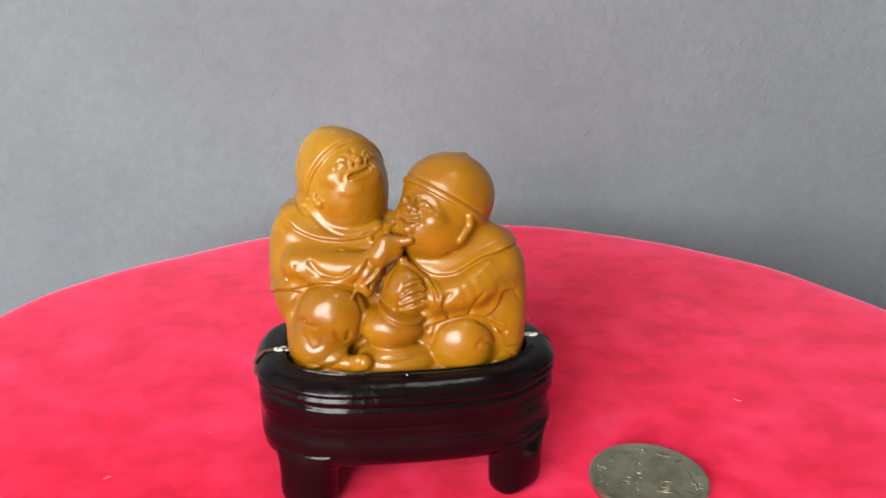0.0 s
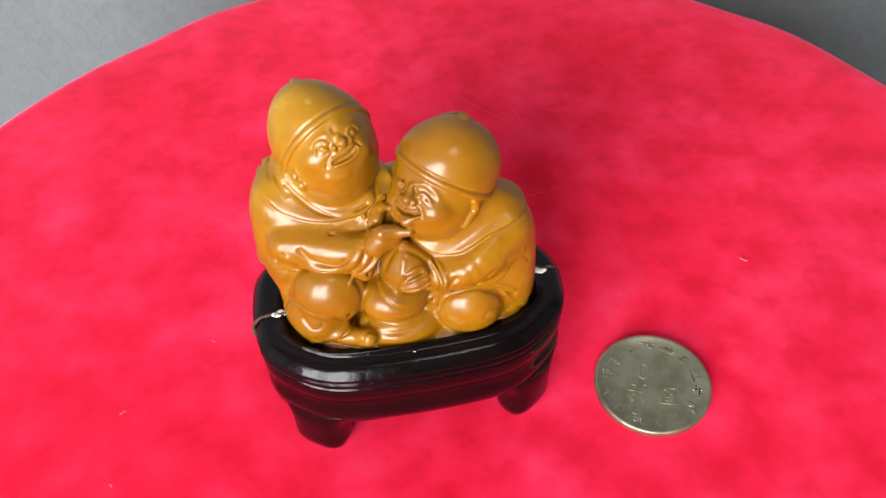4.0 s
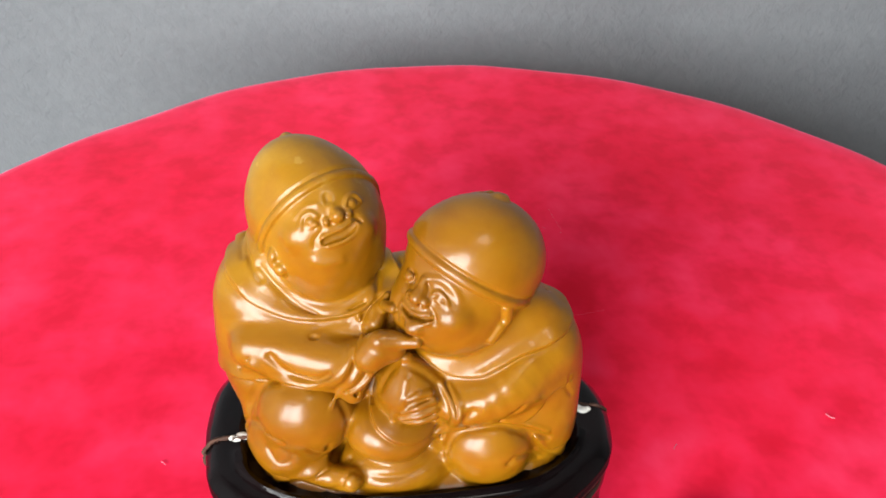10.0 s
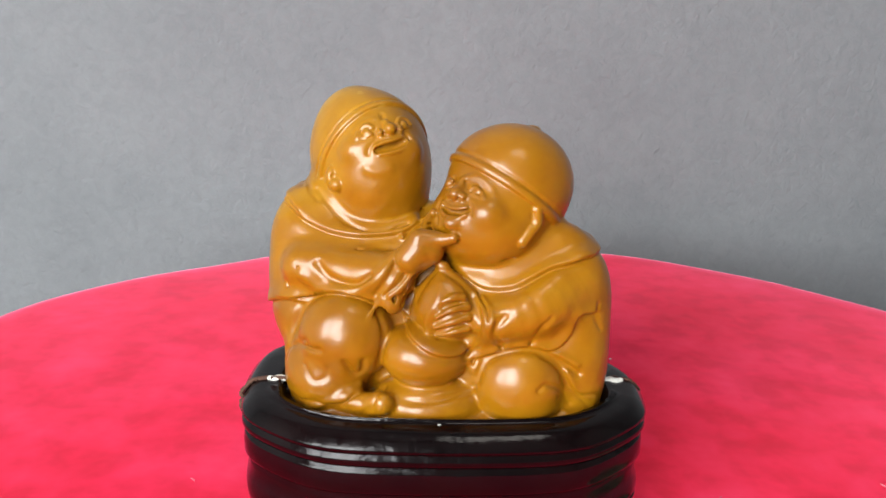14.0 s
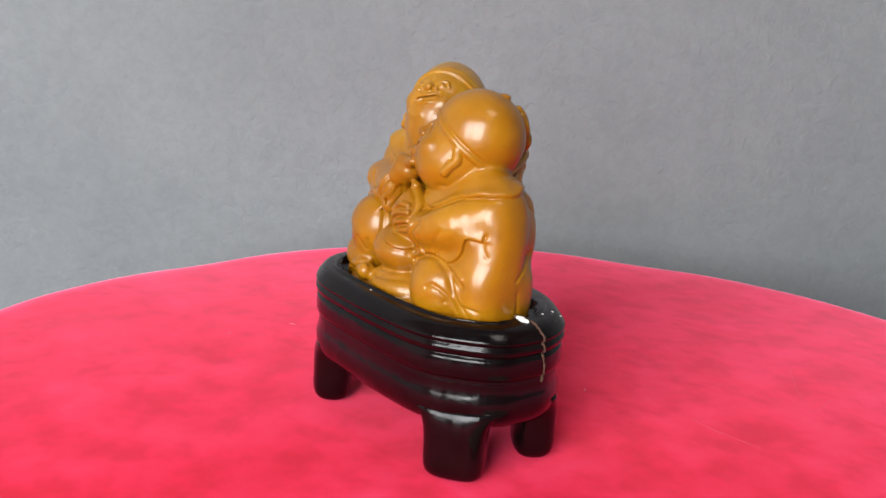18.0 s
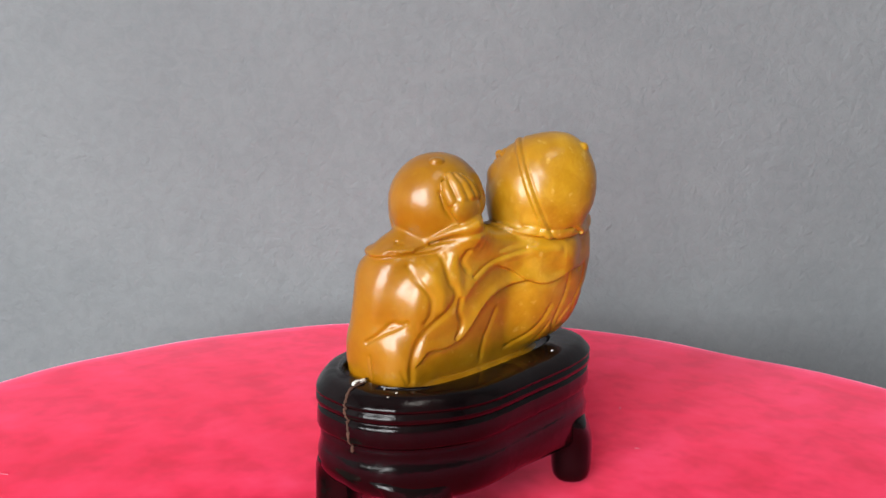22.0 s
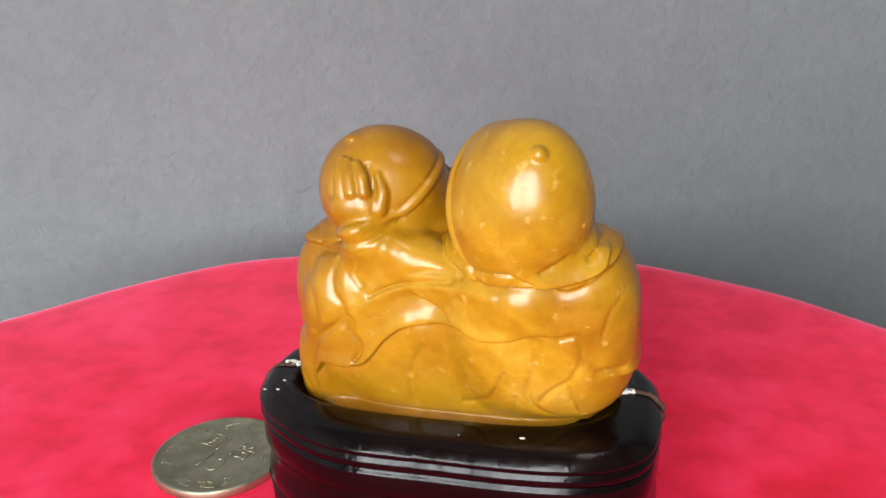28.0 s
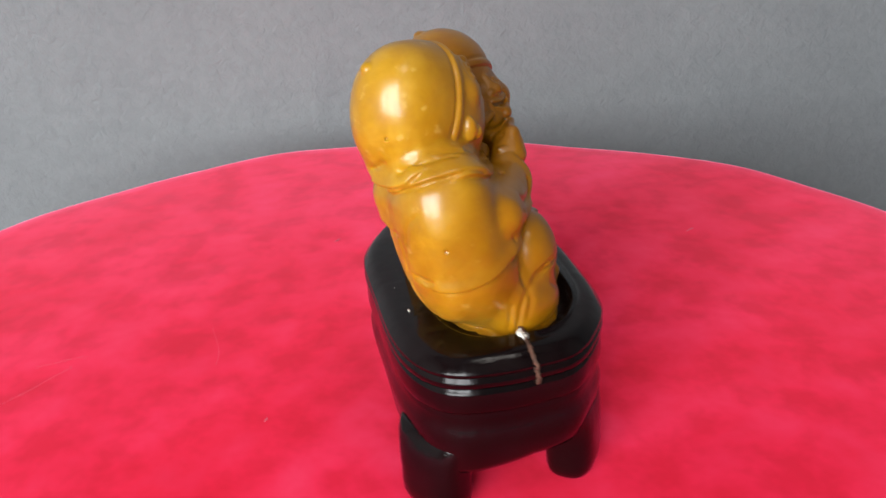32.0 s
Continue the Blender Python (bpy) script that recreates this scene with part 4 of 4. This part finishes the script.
# ---- black wooden stand ----
def octagon(inset, n=160, lo=0.0, hi=2 * math.pi, wobble=0.0):
    """Points of the stand's soft, hand-cut eight-sided outline, drawn in by inset millimetres, between two angles."""
    out = []
    closed = hi - lo > 6.28
    for k in range(n):
        t = lo + (hi - lo) * k / (n if closed else max(n - 1, 1))
        a = math.atan2(17.6 * math.sin(t), 32.8 * math.cos(t))
        c, s, q = math.cos(a), math.sin(a), 11.0
        sides = ((c, 31.6), (-c, 32.5), (s, 19.6), (-s, 18.2), (0.575 * c + 0.818 * s, 25.4), (0.818 * s - 0.575 * c, 29.4), (-0.575 * c - 0.818 * s, 25.6), (0.575 * c - 0.818 * s, 25.4))
        r = sum((max(v, 0) / (d - inset)) ** q for v, d in sides) ** (-1 / q)
        r *= 1 + wobble * (0.004 * math.sin(3 * t + 0.5) + 0.004 * math.sin(5 * t + 2) + 0.003 * math.sin(11 * t))
        out.append((r * math.cos(a), r * math.sin(a)))
    return out


def build_stand():
    ob = tagged(new("display_stand"), "glossy black lacquered wooden stand, cracked at both ends, on four feet", "stand")
    profile = [(10.9, 7.0), (10.7, 3.6), (10.9, 2.4), (11.6, 1.5), (12.8, 0.85), (14.2, 0.45), (15.6, 0.4), (16.8, 0.7), (17.8, 0.95), (18.8, 0.95), (19.6, 0.9), (20.0, 1.05), (20.25, 0.95),
               (20.5, 0.5), (21.0, 0.3), (22.4, 0.3), (23.8, 0.4), (24.3, 0.5), (24.55, 0.95), (24.8, 0.95), (25.05, 0.35), (25.7, 0.1), (26.5, 0.15), (26.8, 0.6), (27.05, 0.6),
               (27.3, 0.2), (27.7, 0.1), (28.05, 0.3), (28.8, 0.95), (29.5, 1.6), (29.9, 2.3), (30.1, 3.4), (30.2, 5.4)]
    low = lambda z: (z - 0.9 * max(0.0, 18 - z) / 18) * MM
    rings = [[(x * MM, y * MM, low(z) - MM * (z < 13) * (0.06 * max(0.0, y) * (1 + max(0.0, -x) / 15) + 0.05 * max(0.0, -x - 10))) for x, y in octagon(d, 160, wobble=1.0)] for z, d in profile]
    # the top runs in to the seat of the carving and drops into it
    def seat(d, z):
        pts = []
        for k in range(160):
            t = 2 * math.pi * k / 160
            c, s = math.cos(t), math.sin(t)
            pts.append(((-0.4 + (24.6 - d) * math.copysign(abs(c) ** 0.62, c)) * MM, (-0.3 + (11.7 - d) * math.copysign(abs(s) ** 0.62, s)) * MM, z * MM))
        return pts
    rings += [seat(-1.3, 30.25), seat(-0.8, 30.05), seat(-0.5, 29.2), seat(-0.2, 28.55), seat(1.5, 28.4)]
    part("body", loft(rings), LACQUER, ob)
    # rounded legs that grow out of the body at its corners
    for sx, sy, far in ((1, 1, 0.1), (-1, 1, 3.5), (-1, -1, 0.2), (1, -1, 0.0)):
        leg_rings = []
        for z, long, deep, out in ((14.2, 9.4, 3.4, -0.1), (12.8, 7.8, 3.8, 0.0), (11.4, 6.8, 4.1, 0.05), (9.8, 6.3, 4.25, 0.05), (8.0, 6.1, 4.3, 0.0), (6.0, 6.0, 4.3, 0.0), (4.0, 6.0, 4.3, 0.05), (2.4, 5.9, 4.2, 0.05), (1.3, 5.6, 3.9, 0.0), (0.6, 5.0, 3.3, -0.1), (0.15, 4.2, 2.5, -0.2), (0.0, 3.2, 1.6, -0.2)):
            if far > 1:
                long, out = min(long, 7.2), out - 0.22 * max(0.0, z - 9.0)
            ring = []
            for k in range(32):
                a = 2 * math.pi * k / 32
                u, v = (math.copysign(abs(f) ** 0.7, f) for f in (math.cos(a), math.sin(a)))
                x = 21.9 + 0.818 * long * u + 0.575 * (deep * v + out + far)
                y = 10.1 - 0.575 * long * u + 0.818 * (deep * v + out + far) + (1.6 if far > 1 else 0.0)
                ring.append((sx * x * MM, (sy * y) * MM, low(z)))
            leg_rings.append(ring)
        bm = loft(leg_rings[::-1])
        bmesh.ops.recalc_face_normals(bm, faces=bm.faces)
        part("leg", bm, LACQUER, ob)
    # cracks at both ends, with dried glue at the top
    for end, lean, stop in ((1, 1.0, 18.6), (-1, -1.0, 23.9)):
        pts = [(end * x, lean * (0.3 + 0.25 * math.sin(1.7 * x)), 30.38) for x in (24.6, 26.0, 27.6)]
        pts += [(end * ((31.6 if end > 0 else 32.5) - d), lean * (0.5 + 0.14 * (30 - z) + 0.1 * math.sin(2.3 * z)) + 0.4, z + 0.12) for z, d in profile[::-1] if stop < z < 30.25]
        bm = thread([tuple(v * MM for v in p) for p in pts], 0.00034 if end < 0 else 0.00024, 6)
        rnd = random.Random(9)
        for v in bm.verts:
            v.co += Vector((rnd.uniform(-1, 1), rnd.uniform(-2, 2), rnd.uniform(-1, 1))) * 0.00010
        part("crack", bm, RAW_WOOD, ob, "split with bare brown wood")
        bm = bmesh.new()
        for k, (u, r) in enumerate(((1.045, 0.75), (1.07, 1.0), (1.10, 0.95), (1.13, 0.6))):
            ball = bmesh.ops.create_icosphere(bm, subdivisions=2, radius=1)
            for v in ball["verts"]:
                v.co = Vector((pts[0][0] * u + v.co.x * r, pts[0][1] + 0.25 * math.sin(2 * k) + v.co.y * r * 0.7, 30.2 + v.co.z * 0.5)) * MM
        part("glue", bm, GLUE, ob, "dried white glue")
    for x, y, z, sz in ((-13.4, 15.2, 30.22, 0.5), (2.3, 16.2, 30.0, 0.12), (-4.5, 15.9, 30.1, 0.14), (26.0, 8.6, 30.2, 0.35), (26.1, 5.8, 30.24, 0.3), (28.2, 8.6, 30.0, 0.3), (-1.8, -14.6, 30.22, 0.3)):
        bm = bmesh.new()
        bmesh.ops.create_icosphere(bm, subdivisions=1, radius=1)
        for v in bm.verts:
            v.co = Vector((x, y, z)) * MM + Vector((v.co.x * sz, v.co.y * sz * 0.5, v.co.z * 0.1)) * MM
        part("chip", bm, GLUE, ob, "pale chip in the lacquer")
    return ob


def build_figure():
    c = Clay((-33, -19, 26), (28, 25, 78), 0.18)
    figure_masses(c)
    figure_details(c)
    c.hand_cut()
    s, x, y, z = c.part((-33, -19, 26), (28, 25, 78))
    c.f[s] = np.maximum(c.f[s], 27.05 - z)
    points, faces = c.skin()
    points = points - np.array((0, 0, 27.0))
    me = bpy.data.meshes.new("figurine")
    me.from_pydata((points * MM).tolist(), [], faces.tolist())
    me.polygons.foreach_set("use_smooth", [True] * len(me.polygons))
    me.materials.append(STONE)
    me.update()
    return tagged(new("figurine", me), "polished yellow-brown soapstone carving of two embracing monks", "figurine")


def raised_text(name, body, size, x, y, z, height, parent, turn=0.0):
    """Raised lettering as a mesh, centred at x, y in millimetres."""
    cu = bpy.data.curves.new(name, "FONT")
    cu.body, cu.size, cu.extrude, cu.align_x, cu.align_y = body, size * MM, height * MM, "CENTER", "CENTER"
    cu.bevel_depth, cu.bevel_resolution, cu.resolution_u = 0.05 * MM, 1, 3
    tmp = new(name + "_outline", cu)
    me = bpy.data.meshes.new_from_object(tmp.evaluated_get(bpy.context.evaluated_depsgraph_get()))
    bpy.data.objects.remove(tmp)
    bpy.data.curves.remove(cu)
    me.name = name
    me.transform(pose(x * MM, y * MM, z * MM, 0, 0, turn))
    me.materials.clear()
    me.materials.append(NICKEL)
    ob = new(name, me)
    ob.parent = parent
    return ob


def build_coin():
    ob = tagged(new("coin"), "worn silvery ten-unit coin lying on red velvet", "coin")
    ring = lambda r, z: [(r * MM * math.cos(2 * math.pi * k / 96), r * MM * math.sin(2 * math.pi * k / 96), z * MM) for k in range(96)]
    part("body", loft([ring(12.6, 0.0), ring(12.95, 0.12), ring(13.0, 0.3), ring(13.0, 1.6), ring(12.9, 1.8), ring(12.6, 1.9), ring(12.2, 1.85), ring(12.0, 1.66), ring(6.0, 1.64), ring(1.0, 1.64)]), NICKEL, ob)
    raised_text("numeral", "10", 6.4, 0.4, -3.2, 1.64, 0.09, ob)
    raised_text("character", "\u5713", 5.2, -3.7, 2.6, 1.64, 0.08, ob)
    raised_text("character", "\u62fe", 5.2, 3.7, 2.6, 1.64, 0.08, ob)
    # worn lettering round the edge, too rubbed to read
    rnd = random.Random(4)
    for k in range(14):
        a = radians(90 + 25.7 * k + 6)
        bm = bmesh.new()
        for _ in range(8):
            u, v, w, h = rnd.uniform(-0.9, 0.9), rnd.uniform(-1.0, 1.0), rnd.uniform(0.35, 1.1), rnd.uniform(0.12, 0.18)
            if rnd.random() < 0.45:
                w, h = h, w
            box_into(bm, ((u - w) * MM, (v - h) * MM, 1.62 * MM), ((u + w) * MM, (v + h) * MM, 1.69 * MM), 0.03 * MM)
        bm.transform(pose(10.0 * MM * math.cos(a), 10.0 * MM * math.sin(a), 0, 0, 0, math.degrees(a) - 90))
        part("rubbed_letter", bm, NICKEL, ob)
    return ob


def build_lint():
    """Hairs and flecks on the velvet, in millimetres from the table's axis."""
    made = []
    for pts, r, what, label in LINT_LINES:
        bm = thread([(x * MM, y * MM, 0.35 * MM) for x, y in pts], r * MM, 5)
        ob = tagged(part(what, bm, LINT), label, "lint", "lint on the velvet")
        made.append(ob)
    return made


HAIR, FLECK = "fine pale hair on red velvet", "tiny pale fleck of lint on red velvet"
LINT_LINES = [
    ([(12.0, 81.0), (14.4, 78.1), (18.4, 72.8), (22.2, 68.4), (25.6, 64.6)], 0.022, "hair", HAIR),
    ([(28.0, 72.5), (28.7, 67.6), (29.4, 63.5), (28.4, 61.8)], 0.022, "hair", HAIR),
    ([(16.0, 33.4), (20.5, 32.8), (26.1, 33.2), (33.0, 34.2)], 0.022, "hair", HAIR),
    ([(70.6, 0.3), (71.2, -0.6), (72.0, -1.0)], 0.15, "lint_fleck", FLECK),
    ([(36.7, -5.2), (37.2, -4.4), (37.7, -4.0)], 0.09, "lint_fleck", FLECK),
    ([(-83.4, -32.2), (-83.5, -31.8), (-83.9, -31.5)], 0.14, "lint_fleck", FLECK),
    ([(-8.3, 24.3), (-7.9, 24.0), (-7.6, 23.6)], 0.14, "lint_fleck", FLECK),
    ([(-82.6, -14.6), (-81.8, -14.0), (-81.1, -13.8)], 0.11, "lint_fleck", FLECK),
    ([(-62.1, 1.9), (-61.6, 1.5), (-61.2, 1.0)], 0.09, "lint_fleck", FLECK),
    ([(43.6, -94.5), (43.0, -93.2), (42.3, -92.1)], 0.11, "lint_fleck", FLECK),
]

table, velvet, stand, figure, coin, lint = build_table(), build_velvet(), build_stand(), build_figure(), build_coin(), build_lint()


def motions():
    """The table turns by hand, and all that stands on it goes round with it."""
    def round_with(ob, x, y, z, own=0.0):
        rows = []
        for t, a in TURN:
            c, s = math.cos(radians(a)), math.sin(radians(a))
            rows.append((t, pose(MM * (c * x - s * y), MM * (s * x + c * y), z, 0, 0, a + own)))
        walk(ob, rows)
    round_with(table, 0, 0, CLOTH - TOP)
    round_with(velvet, 0, 0, CLOTH)
    round_with(stand, STAND_AT[0], STAND_AT[1], TOP)
    round_with(figure, STAND_AT[0], STAND_AT[1], TOP + 0.027)
    round_with(coin, COIN_AT[0], COIN_AT[1], CLOTH, 161.0)
    for ob in lint:
        round_with(ob, 0, 0, CLOTH)


motions()
